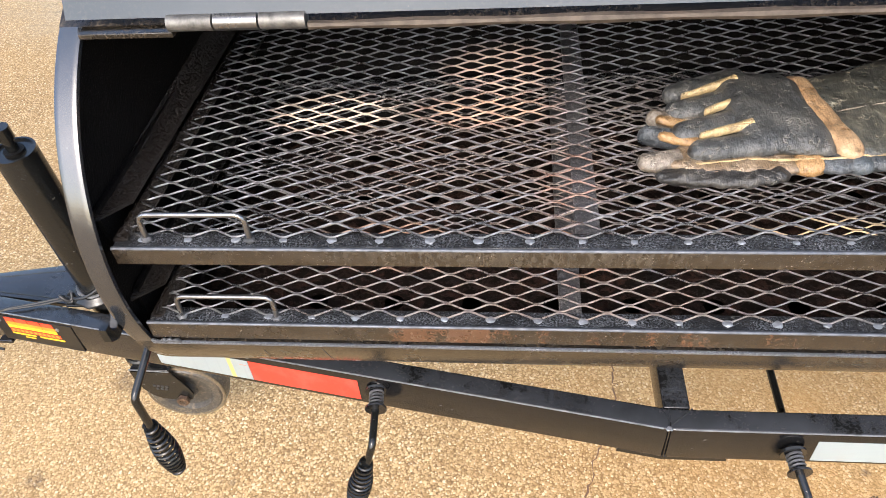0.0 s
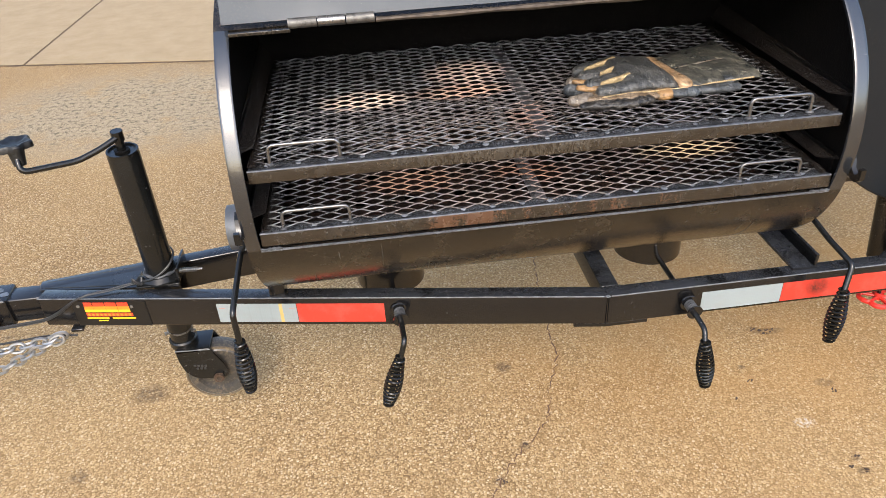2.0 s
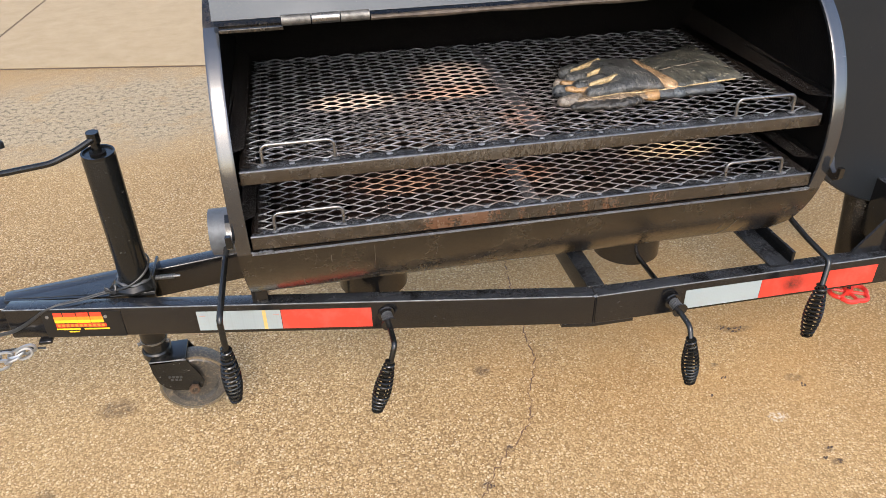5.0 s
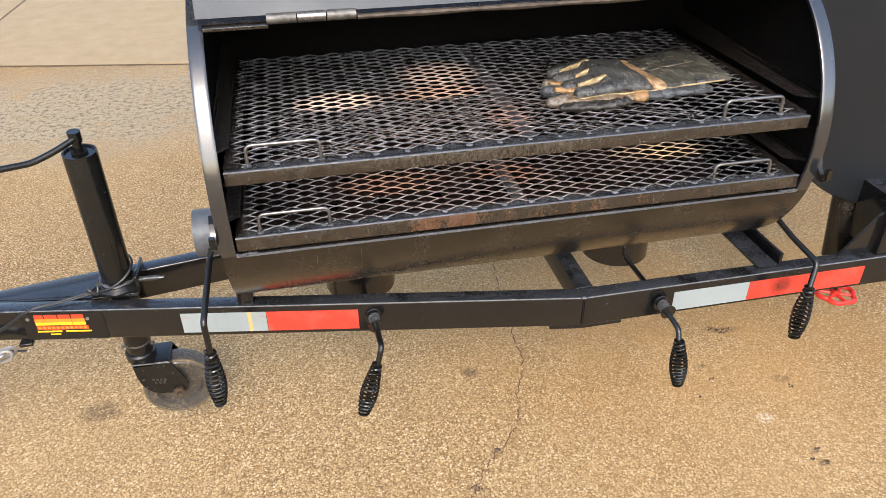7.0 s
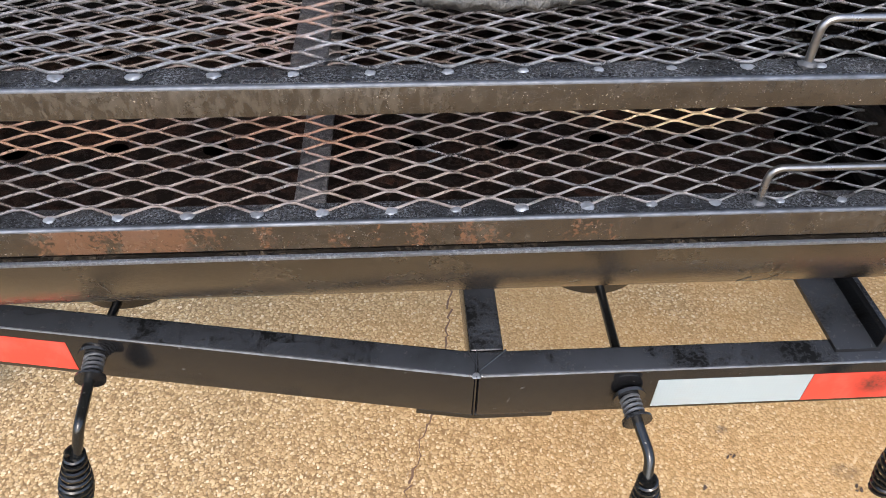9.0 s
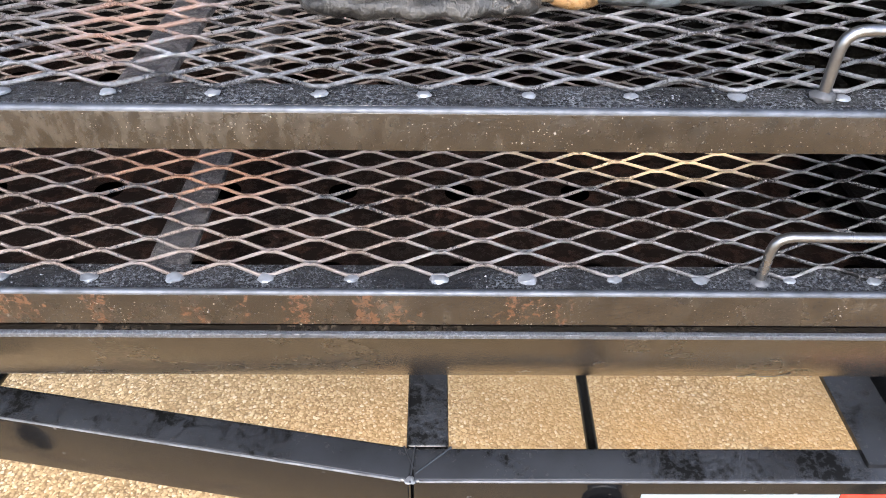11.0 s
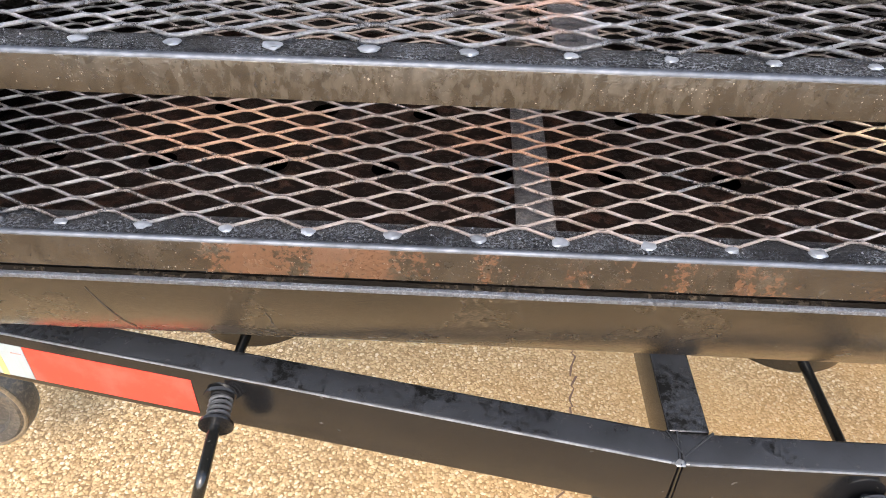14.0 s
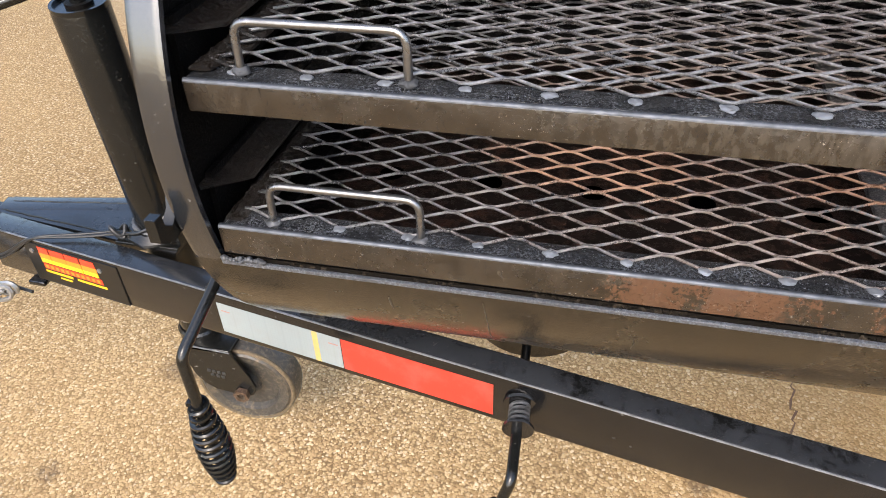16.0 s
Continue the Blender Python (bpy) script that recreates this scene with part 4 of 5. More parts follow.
def grains(name, count, size, place, mat, parent, label, seed):
    """Loose eight-sided grains; place(rng) gives a spot and a height over it."""
    rng = np.random.default_rng(seed)
    corners = np.array([(1, 0, 0), (0, 1, 0), (-1, 0, 0), (0, -1, 0), (0, 0, 1), (0, 0, -1)], float)
    tris = np.array([(0, 1, 4), (1, 2, 4), (2, 3, 4), (3, 0, 4), (1, 0, 5), (2, 1, 5), (3, 2, 5), (0, 3, 5)])
    verts, faces = [], []
    for i in range(count):
        c = np.array(place(rng))
        r = size * rng.uniform(0.45, 1.0) ** 2 * (1.9 if rng.random() < 0.05 else 1.0)
        shape = corners * r * rng.uniform(0.6, 1.3, (6, 1))
        a = rng.uniform(0, math.pi)
        turn = np.array([(math.cos(a), -math.sin(a), 0), (math.sin(a), math.cos(a), 0), (0, 0, 1)])
        verts.append(shape @ turn.T + c)
        faces.append(tris + 6 * i)
    me = bpy.data.meshes.new(name)
    me.from_pydata(np.concatenate(verts).tolist(), [], np.concatenate(faces).tolist())
    me.materials.append(mat)
    ob = new(name, me)
    ob.parent = parent
    ob["kind"], ob["label"] = "stuff", label
    return ob


def grate(label, y_front, z, length, x_off, depth, phase, bar_x, sag):
    g = thing("cooking_grate", label, "grate", "expanded-metal cooking grates")
    L0, L1 = x_off, x_off + length
    # front angle: upright face and flat leg
    bm = bmesh.new()
    add_box(bm, (L0, y_front, z - 0.026 + max(0.0, sag)), (L1, y_front + 0.004, z - 0.0018 + sag), bevel=0.0006)
    lip = part("front_lip", bm, LIP, g, "brown-black angle iron with rust streaks")
    part("worn_glint_edge", bar([(L0, y_front + 0.0026, z - 0.0022 + sag), (L1, y_front + 0.0026, z - 0.0022 + sag)], 0.0026, 12), EDGE, lip, "rounded edge worn to bare steel")
    bm = bmesh.new()
    add_box(bm, (L0 + 0.001, y_front + 0.0042, z - 0.0042 + sag), (L1 - 0.001, y_front + 0.027, z - 0.0006 + sag * 0.7), bevel=0.001)
    part("front_leg", bm, SOOT_SHINE, g, "greasy black flat leg of the angle")
    for xa, xb in ((L0, L0 + 0.026), (L1 - 0.026, L1)):
        part("side_frame", box((xa, y_front + 0.028, z - 0.0042), (xb, y_front + depth, z - 0.0006), 0.001), GUIDE, g)
        xs = xa if xa == L0 else L1 - 0.004
        part("side_lip", box((xs, y_front + 0.0045, z - 0.026), (xs + 0.004, y_front + depth, z - 0.0045), 0.001), SOOT, g)
    for xa, xb in ((L0 + 0.001, L0 + 0.017), (L1 - 0.017, L1 - 0.001)):
        secs = []
        for i in range(90):
            y = y_front + 0.010 + (depth - 0.020) * i / 89
            ring = []
            for k in range(10):
                t = math.pi * k / 9
                lump = 1 + 0.55 * noise.noise(Vector((xa * 40, y * 95, k * 0.7)))
                ring.append(Vector(((xa + xb) / 2 - math.cos(t) * (xb - xa) / 2 * lump, y, z - 0.0004 + math.sin(t) * 0.0044 * lump)))
            secs.append(ring)
        part("side_crust", loft(bmesh.new(), secs), GUIDE, g, "black grease crust over the mesh ends")
    part("back_frame", box((L0 + 0.027, y_front + depth - 0.026, z - 0.0042), (L1 - 0.027, y_front + depth, z - 0.0006), 0.001), SOOT_SHINE, g)
    part("cross_bar", box((bar_x, y_front + 0.028, z - 0.0115), (bar_x + 0.026, y_front + depth - 0.027, z - 0.0065), 0.001), CROSS, g, "crusted grey flat bar under the mesh")
    part("mesh", expanded_mesh(L0 + 0.006, L1 - 0.006, phase - PITCH, y_front + 0.014, y_front + depth - 0.008, z + 0.002), MESH, g, "expanded steel mesh with soot, rust and pale residue", 75)["kind"] = "stuff"
    clumps = [random.uniform(L0 + 0.02, L1 - 0.02) for _ in range(26)]

    def on_leg(rng):
        x = clumps[int(rng.integers(26))] + rng.normal(0, 0.022) if rng.random() < 0.7 else rng.uniform(L0 + 0.01, L1 - 0.01)
        return min(max(x, L0 + 0.004), L1 - 0.004), y_front + rng.uniform(0.0055, 0.026), z - 0.0004 + sag * 0.8

    def on_lip(rng):
        x = clumps[int(rng.integers(26))] + rng.normal(0, 0.018)
        return min(max(x, L0 + 0.004), L1 - 0.004), y_front - 0.00005, z - rng.uniform(0.006, 0.0245)

    grains("grease_crust", 2600, 0.00050, on_leg, GRAIN, g, "pale crusted grains of grease and salt", int(z * 1000))
    grains("grease_spatter", 500, 0.00048, on_lip, DROP, g, "shiny dried drops of grease", int(z * 1000) + 1)
    n = int(length / PITCH)
    for i in range(n + 1):
        x = phase + i * PITCH
        if x < L1 - 0.006:
            r = 0.0030 + 0.0020 * random.random()
            part("weld_spot", blob((x + random.uniform(-0.001, 0.001), y_front + 0.0135, z + 0.0004 + sag * 0.6), r, 0.36, i), WELD_PALE, g)
    for xa, xb in ((0.041, 0.157), (0.866, 0.977)) if z > 0.8 else ((0.044, 0.160), (0.868, 0.981)):
        hy = y_front + 0.013
        h = part("handle", bar(rounded([(xa, hy, z - 0.002), (xa, hy + 0.001, z + 0.034), (xb, hy + 0.001, z + 0.034), (xb, hy, z - 0.002)], 0.011, 5), 0.0031, 12), ROD, g, "bent bare steel rod handle")
        for x in (xa, xb):
            part("weld_foot", blob((x, hy, z + 0.0002), 0.0056, 0.60, int(x * 1000)), WELD, h)
    return g


WELD_PALE = make_steel("pale_weld", (0.24, 0.255, 0.28), 0.40, 0.4, 0.7)
EDGE = make_steel("worn_bright_edge", (0.115, 0.124, 0.142), 0.5, 0.7, 0.75)
GRAIN = plain("pale_grease_grain", (0.15, 0.158, 0.175), 0.18, 0.0, 0.8, 300.0)
DROP = plain("brown_grease_drop", (0.26, 0.22, 0.17), 0.15, 0.0, 0.6, 300.0)
SOOT_SHINE = make_crust("greasy_black_steel", (0.015, 0.0155, 0.0175), (0.31, 0.33, 0.365), 0.75, 0.06, 0.0030, 420.0)
CROSS = make_crust("crusted_grey_bar", (0.060, 0.058, 0.060), (0.36, 0.335, 0.325), 0.85, 0.2, 0.0022, 330.0)
grate("sooty expanded-metal grate with pale residue, carrying two gloves", 0.0, 0.836, 1.028, 0.003, 0.56, 0.0355, 0.503, -0.0026)
grate("lower sooty expanded-metal grate with a rust-streaked front lip", -0.004, 0.714, 1.036, 0.003, 0.56, 0.045, 0.491, 0.0016)


# ---- trailer ----
ZF, BH, BW = 0.461, 0.0725, 0.0355
trailer = thing("utility_trailer", "black painted square-tube trailer with red and white reflective tape", "trailer")
KX, KY = 0.652, 0.036            # the bend in the near beam
slope = (0.143 - KY) / (0.018 - KX)
AX = -0.530
AY = KY + slope * (AX - KX)
dirn = Vector((AX - KX, AY - KY)).normalized()
nrm = Vector((dirn.y, -dirn.x))      # to the back
if nrm.y < 0:
    nrm = -nrm


def lift(x):
    """Height of the tongue's top, which rises a little to the coupler."""
    return ZF + max(0.0, KX - x) * 0.010


def along(x, back=0.0):
    """A point on the front face line of the near tongue beam."""
    return Vector((x, KY + slope * (x - KX))) + nrm * back


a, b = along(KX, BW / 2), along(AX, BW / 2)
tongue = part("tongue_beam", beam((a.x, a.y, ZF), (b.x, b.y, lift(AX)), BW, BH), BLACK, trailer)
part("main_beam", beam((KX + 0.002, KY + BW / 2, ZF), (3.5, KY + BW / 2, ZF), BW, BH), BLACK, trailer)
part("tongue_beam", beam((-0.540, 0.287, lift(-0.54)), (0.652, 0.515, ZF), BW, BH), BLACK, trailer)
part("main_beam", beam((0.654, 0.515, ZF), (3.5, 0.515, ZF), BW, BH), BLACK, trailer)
# pale bars paint the sky glint on beam edges; material also serves worn paint
WORN_AND_GLINT = make_steel("worn_paint_and_glint", (0.20, 0.21, 0.225), 0.42, 0.5, 0.75)
pa, pb = along(KX - 0.008, 0.0009), along(AX, 0.0009)
part("worn_glint_edge", bar([(pb.x, pb.y, lift(AX) - 0.0009), (pa.x, pa.y, ZF - 0.0008)], 0.0012, 8), WORN_AND_GLINT, trailer, "thin pale line of wear and painted glint along the beam's edge")
part("worn_glint_edge", bar([(KX + 0.008, KY + 0.0009, ZF - 0.0009), (3.5, KY + 0.0009, ZF - 0.0009)], 0.0012, 8), WORN_AND_GLINT, trailer, "thin pale line of wear and painted glint along the beam's edge")
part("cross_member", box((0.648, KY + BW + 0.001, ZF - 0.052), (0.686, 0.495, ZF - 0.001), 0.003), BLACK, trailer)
part("joint_weld", bar([(KX, KY + 0.0004, ZF - BH), (KX, KY + 0.0004, ZF - 0.0006), (KX + 0.004, KY + BW, ZF - 0.0006)], 0.0012, 8), BLACK, trailer)
part("weld_spot", blob((KX, KY + 0.0025, ZF - 0.0016), 0.0042, 0.5, 3), WORN_AND_GLINT, trailer)
part("joint_weld", bar([(0.646, KY + BW, ZF), (0.657, KY + BW * 0.25, ZF - 0.0006), (0.688, KY + BW, ZF - 0.0006)], 0.0013, 8), BLACK, trailer)
bm = bmesh.new()
add_box(bm, (1.050, KY + 0.014, ZF + 0.001), (1.096, 0.53, ZF + 0.006))
add_box(bm, (1.096, KY + 0.014, ZF + 0.001), (1.102, 0.53, ZF + 0.034))
part("cross_member", bm, BLACK, trailer, "black angle-iron cross member")
bm = bmesh.new()
lo = [(0.588, along(0.588).y + 0.002), (KX, KY + 0.002), (0.742, KY + 0.002), (0.742, KY + 0.06), (0.588, KY + 0.06)]
v0 = [bm.verts.new((x, y, ZF - BH - 0.0075)) for x, y in lo]
v1 = [bm.verts.new((x, y, ZF - BH - 0.0005)) for x, y in lo]
bm.faces.new(list(reversed(v0)))
bm.faces.new(v1)
for k in range(5):
    bm.faces.new((v0[k], v0[(k + 1) % 5], v1[(k + 1) % 5], v1[k]))
part("gusset_plate", bm, BLACK, trailer)
# saddles between frame and barrel
for x, y, w in ((-0.019, 0.178, 0.032), (0.655, 0.24, 0.05), (1.06, 0.24, 0.03), (-0.019, 0.42, 0.03)):
    zt = ZC - math.sqrt((R - 0.004) ** 2 - (y - YC) ** 2)
    part("saddle", box((x - w / 2, y - 0.022, ZF - 0.002), (x + w / 2, y + 0.022, zt + 0.003), 0.002), BLACK, trailer)
# tongue cover plate between the beams, draw tube and coupler
bm = bmesh.new()
lo = [(-0.532, 0.268), (-0.235, 0.232), (-0.235, 0.345), (-0.532, 0.306)]
v0 = [bm.verts.new((x, y, lift(x) - 0.004)) for x, y in lo]
v1 = [bm.verts.new((x, y, lift(x) - 0.0005)) for x, y in lo]
bm.faces.new(list(reversed(v0)))
bm.faces.new(v1)
for k in range(4):
    bm.faces.new((v0[k], v0[(k + 1) % 4], v1[(k + 1) % 4], v1[k]))
part("cover_plate", bm, BLACK, trailer)
for pts in ([(-0.525, 0.274), (-0.43, 0.262), (-0.25, 0.243)], [(-0.525, 0.296), (-0.4, 0.313), (-0.25, 0.338)]):
    bm = bmesh.new()
    q = [Vector((*pts[0], lift(pts[0][0]))).lerp(Vector((*pts[-1], lift(pts[-1][0]))), i / 24) + Vector((0, random.uniform(-0.001, 0.001), 0)) for i in range(25)]
    part("joint_weld", sweep(bm, q, [0.0006 + random.uniform(0, 0.0005) for _ in q], 8), JACK_BLACK, trailer)
part("draw_tube", box((-0.63, 0.250, ZF - 0.052), (-0.525, 0.300, ZF + 0.006), 0.004), BLACK, trailer)
sleeve = part("coupler_sleeve", box((-1.05, 0.241, ZF - 0.060), (-0.598, 0.309, ZF + 0.012), 0.006), BLACK, trailer)
for dx in (-0.650, -0.667):
    part("bolt", bar([(dx, 0.277, ZF + 0.011), (dx, 0.277, ZF + 0.017)], 0.0065, 6), ROD, sleeve)

for k, (x, y, r) in enumerate(((-0.717, 0.287, 0.010), (-0.660, 0.287, 0.013), (-0.642, 0.290, 0.012), (-0.625, 0.283, 0.009), (-0.690, 0.270, 0.006), (-0.76, 0.280, 0.011), (-0.607, 0.266, 0.008))):
    part("paint_chip", blob((x, y, ZF + 0.012), r, 0.06, 40 + k), WORN_AND_GLINT, sleeve, "patch of worn grey paint")
for k, (x0, x1) in enumerate(((-0.603, -0.640), (-0.646, -0.664), (-0.672, -0.695), (-0.70, -0.712), (-0.74, -0.80))):
    part("worn_glint_edge", bar([(x0, 0.2425, ZF + 0.0108), ((x0 + x1) / 2, 0.2424, ZF + 0.0112), (x1, 0.2425, ZF + 0.0108)], [0.0006, 0.0016, 0.0006], 8), WORN_AND_GLINT, sleeve, "bright worn edge")
part("latch_lever", beam((-0.755, 0.345, ZF - 0.004), (-0.95, 0.352, ZF + 0.002), 0.036, 0.010, 0.003), BLACK, trailer, "black coupler latch lever")
part("side_pipe", bar([(-1.05, 0.226, 0.424), (-0.628, 0.226, 0.420), (-0.622, 0.226, 0.420)], [0.0125, 0.0125, 0.010], 18), GUIDE, trailer, "rough black pipe under the coupler sleeve")


def face_strip(x0, x1, z0, z1, proud, mat, name, label="", main=False, parent=None):
    """A thin sheet on the front face of the beam."""
    if main:
        p0, p1 = Vector((x0, KY)), Vector((x1, KY))
        out = Vector((0, -1))
        q0 = q1 = 0.0
    else:
        p0, p1 = along(x0), along(x1)
        out = -nrm
        q0, q1 = lift(x0) - ZF, lift(x1) - ZF
    bm = bmesh.new()
    ring = []
    for d in (0.0, proud):
        ring.append([bm.verts.new((p.x + out.x * d, p.y + out.y * d, z)) for p, z in ((p0, z0 + q0), (p1, z0 + q1), (p1, z1 + q1), (p0, z1 + q0))])
    bm.faces.new(ring[1])
    bm.faces.new(list(reversed(ring[0])))
    for k in range(4):
        bm.faces.new((ring[0][k], ring[0][(k + 1) % 4], ring[1][(k + 1) % 4], ring[1][k]))
    return part(name, bm, mat, parent or trailer, label)


TZ0, TZ1 = 0.398, 0.446
face_strip(-0.151, 0.0165, TZ0, TZ1, 0.0006, TAPE_WHITE, "reflective_tape", "white reflective tape with a yellow drip")
face_strip(0.0175, 0.1990, TZ0, TZ1, 0.0006, TAPE_RED, "reflective_tape", "red reflective tape")
face_strip(0.853, 1.0270, TZ0 - 0.0022, TZ1 - 0.0030, 0.0006, TAPE_WHITE, "reflective_tape", "white reflective tape", True)
face_strip(1.0280, 1.306, TZ0 - 0.0022, TZ1 - 0.0030, 0.0006, TAPE_RED, "reflective_tape", "red reflective tape", True)
YELLOW = plain("yellow_drip", (0.52, 0.38, 0.13), 0.5)
face_strip(-0.020, -0.013, TZ0, TZ1, 0.0010, YELLOW, "paint_drip", "yellow paint drip")
TAPE_PRINT = plain("faded_red_print", (0.42, 0.20, 0.17), 0.5)
for x in (-0.146, 0.001):
    face_strip(x, x + 0.012, TZ1 - 0.012, TZ1 - 0.0108, 0.0010, TAPE_PRINT, "tape_mark")
# maker's plate: plain coloured shapes
PLATE = plain("black_plate", (0.008, 0.008, 0.008), 0.3)
badge = face_strip(-0.458, -0.300, ZF - 0.071, ZF - 0.006, 0.0012, PLATE, "name_plate", "black plate with a red and yellow mark")
for x, w in ((-0.433, 0.017), (-0.4135, 0.024), (-0.387, 0.023), (-0.361, 0.023)):
    face_strip(x, x + w, ZF - 0.0190, ZF - 0.0090, 0.0018, DECAL_RED, "mark_block", "", False, badge)
    face_strip(x - 0.001, x + w + 0.001, ZF - 0.0275, ZF - 0.0190, 0.0018, DECAL_ORANGE, "mark_block", "", False, badge)
    face_strip(x - 0.001, x + w + 0.001, ZF - 0.0345, ZF - 0.0275, 0.0018, DECAL_GOLD, "mark_block", "", False, badge)
face_strip(-0.434, -0.334, ZF - 0.0455, ZF - 0.0365, 0.0017, DECAL_RED, "mark_bar", "", False, badge)
for k in range(11):
    face_strip(-0.431 + 0.0088 * k, -0.4255 + 0.0088 * k, ZF - 0.0438, ZF - 0.0382, 0.0021, DECAL_ORANGE, "mark_block", "", False, badge)
for x0, x1 in ((-0.435, -0.388), (-0.380, -0.330)):
    face_strip(x0, x1, ZF - 0.0520, ZF - 0.0485, 0.0018, DECAL_GOLD, "mark_bar", "", False, badge)
face_strip(-0.412, -0.392, ZF - 0.0585, ZF - 0.0560, 0.0018, DECAL_GOLD, "mark_bar", "", False, badge)
for x, z in ((-0.446, ZF - 0.008), (-0.331, ZF - 0.010)):
    p = along(x)
    part("rivet", bar([(p.x, p.y, z), (p.x - nrm.x * 0.003, p.y - nrm.y * 0.003, z)], 0.0035, 12), ZINC, badge)

# right-hand support: leg and gusset under the firebox
bm = bmesh.new()
tri = [(1.246, ZF - 0.001), (1.331, ZF - 0.001), (1.331, ZF + 0.098), (1.321, ZF + 0.092)]
v0 = [bm.verts.new((x, KY + 0.022, z)) for x, z in tri]
v1 = [bm.verts.new((x, KY + 0.028, z)) for x, z in tri]
bm.faces.new(list(reversed(v0)))
bm.faces.new(v1)
for k in range(4):
    bm.faces.new((v0[k], v0[(k + 1) % 4], v1[(k + 1) % 4], v1[k]))
part("gusset", bm, BLACK, trailer)
part("upright", box((1.331, KY + 0.006, ZF - 0.001), (1.42, 0.142, 0.60), 0.003), BLACK, trailer)

for y in (-0.09, 0.63):
    bm = bmesh.new()
    prof = [(-0.085, 0.19), (-0.09, 0.26), (-0.07, 0.315), (0.07, 0.315), (0.09, 0.26), (0.085, 0.19)]
    rings = [[Vector((3.05 + math.cos(t) * rr, y + yo, 0.315 + math.sin(t) * rr)) for t in [2 * math.pi * q / 40 for q in range(40)]] for yo, rr in prof]
    tyre = part("tyre", loft(bm, rings), RUBBER, trailer)
    part("rim", bar([(3.05, y - 0.092, 0.315), (3.05, y + 0.092, 0.315)], 0.17, 32), ZINC, tyre)
part("axle", bar([(3.05, -0.09, 0.315), (3.05, 0.63, 0.315)], 0.03, 16), BLACK, trailer)
part("axle_block", box((3.01, 0.04, 0.30), (3.09, 0.10, ZF - BH + 0.002), 0.002), BLACK, trailer)
part("axle_block", box((3.01, 0.475, 0.30), (3.09, 0.535, ZF - BH + 0.002), 0.002), BLACK, trailer)

firebox = thing("firebox", "matt black round-bottomed steel firebox on a pipe leg", "firebox")
bm = bmesh.new()
FX, FZ, FR = 1.435, 0.892, 0.368
outline = [(math.cos(t), math.sin(t)) for t in [math.pi + math.pi * k / 40 for k in range(41)]] + [(1.0, 0.30), (1.0, 0.95), (-1.0, 0.95), (-1.0, 0.30)]
rings = [[bm.verts.new((FX + x * rr, y, FZ + z * rr)) for x, z in outline] for y, rr in ((0.140, FR - 0.004), (0.144, FR), (0.56, FR))]
n = len(outline)
for r0, r1 in zip(rings, rings[1:]):
    for k in range(n):
        bm.faces.new((r0[k], r0[(k + 1) % n], r1[(k + 1) % n], r1[k]))
bm.faces.new(rings[0])
bm.faces.new(list(reversed(rings[-1])))
part("body", bm, FIREBOX, firebox)
part("leg", bar([(1.347, 0.19, 0.575), (1.347, 0.16, 0.385)], 0.035, 28), BARREL, firebox, "black pipe leg with rust")

# red valve wheel below the beam
vw = thing("valve_wheel", "red cast valve handwheel below the beam", "valve")
vc = Vector((1.286, 0.070, 0.348))
bm = bmesh.new()
sweep(bm, [vc + Vector((math.cos(t) * (0.036 + 0.0065 * abs(math.cos(3 * t))), math.sin(t) * (0.036 + 0.0065 * abs(math.cos(3 * t))), 0)) for t in [2 * math.pi * k / 72 for k in range(72)]], 0.0055, 8, closed=True)
part("rim", bm, RED, vw)
for k in range(6):
    t = 2 * math.pi * (k + 0.5) / 6
    part("spoke", bar([vc, vc + Vector((math.cos(t) * 0.036, math.sin(t) * 0.036, 0.0))], 0.004, 8), RED, vw)
part("hub", bar([vc - Vector((0, 0, 0.006)), vc + Vector((0, 0, 0.009))], 0.010, 16), RED, vw)
part("stem", bar([vc + Vector((0, 0, 0.008)), vc + Vector((0, 0.01, 0.046))], 0.0045, 10), BLACK, vw)


# ---- jack ----
jack = thing("trailer_jack", "black swivel trailer jack with crank handle and caster wheel", "jack")
JB, JT = Vector((-0.279, 0.289, 0.30)), Vector((-0.269, 0.252, 0.782))
jd = (JT - JB).normalized()
part("outer_tube", bar([JB.lerp(JT, 0.12), JT - jd * 0.004, JT], [0.0305, 0.0305, 0.029], 32), JACK_BLACK, jack)
part("inner_tube", bar([JB + jd * -0.045, JB.lerp(JT, 0.13)], 0.027, 28), JACK_BLACK, jack)
part("tube_band", bar([JB + jd * 0.015, JB + jd * 0.019], 0.0285, 28), ROD, jack)
part("mount_plate", box((-0.324, 0.236, ZF + 0.008), (-0.234, 0.330, ZF + 0.0125), 0.001), JACK_BLACK, jack)
foot = JB + jd * ((ZF + 0.0145 - JB.z) / jd.z)
part("swivel_flange", bar([foot, foot + Vector((0, 0, 0.004)), foot + Vector((0, 0, 0.013))], [0.050, 0.050, 0.041], 8), JACK_BLACK, jack, "eight-sided black flange round the tube")
part("base_weld", sweep(bmesh.new(), [foot + Vector((math.cos(t) * 0.034, math.sin(t) * 0.034, 0.0145 + 0.0015 * math.sin(5 * t))) for t in [0.2 * k for k in range(31)]], [0.0032 + 0.0012 * math.sin(k * 1.9) for k in range(31)], 8, closed=True), WELD, jack, "rough grey weld at the foot of the tube")
part("top_rim", pipe(JT - jd * 0.002, JT + jd * 0.0035, 0.0300, 0.0035, 32), JACK_BLACK, jack)
part("gear_cup", bar([JT + jd * 0.0003, JT + jd * 0.004], 0.0145, 20), SOOT, jack, "dark gear opening in the top")
bm = bmesh.new()
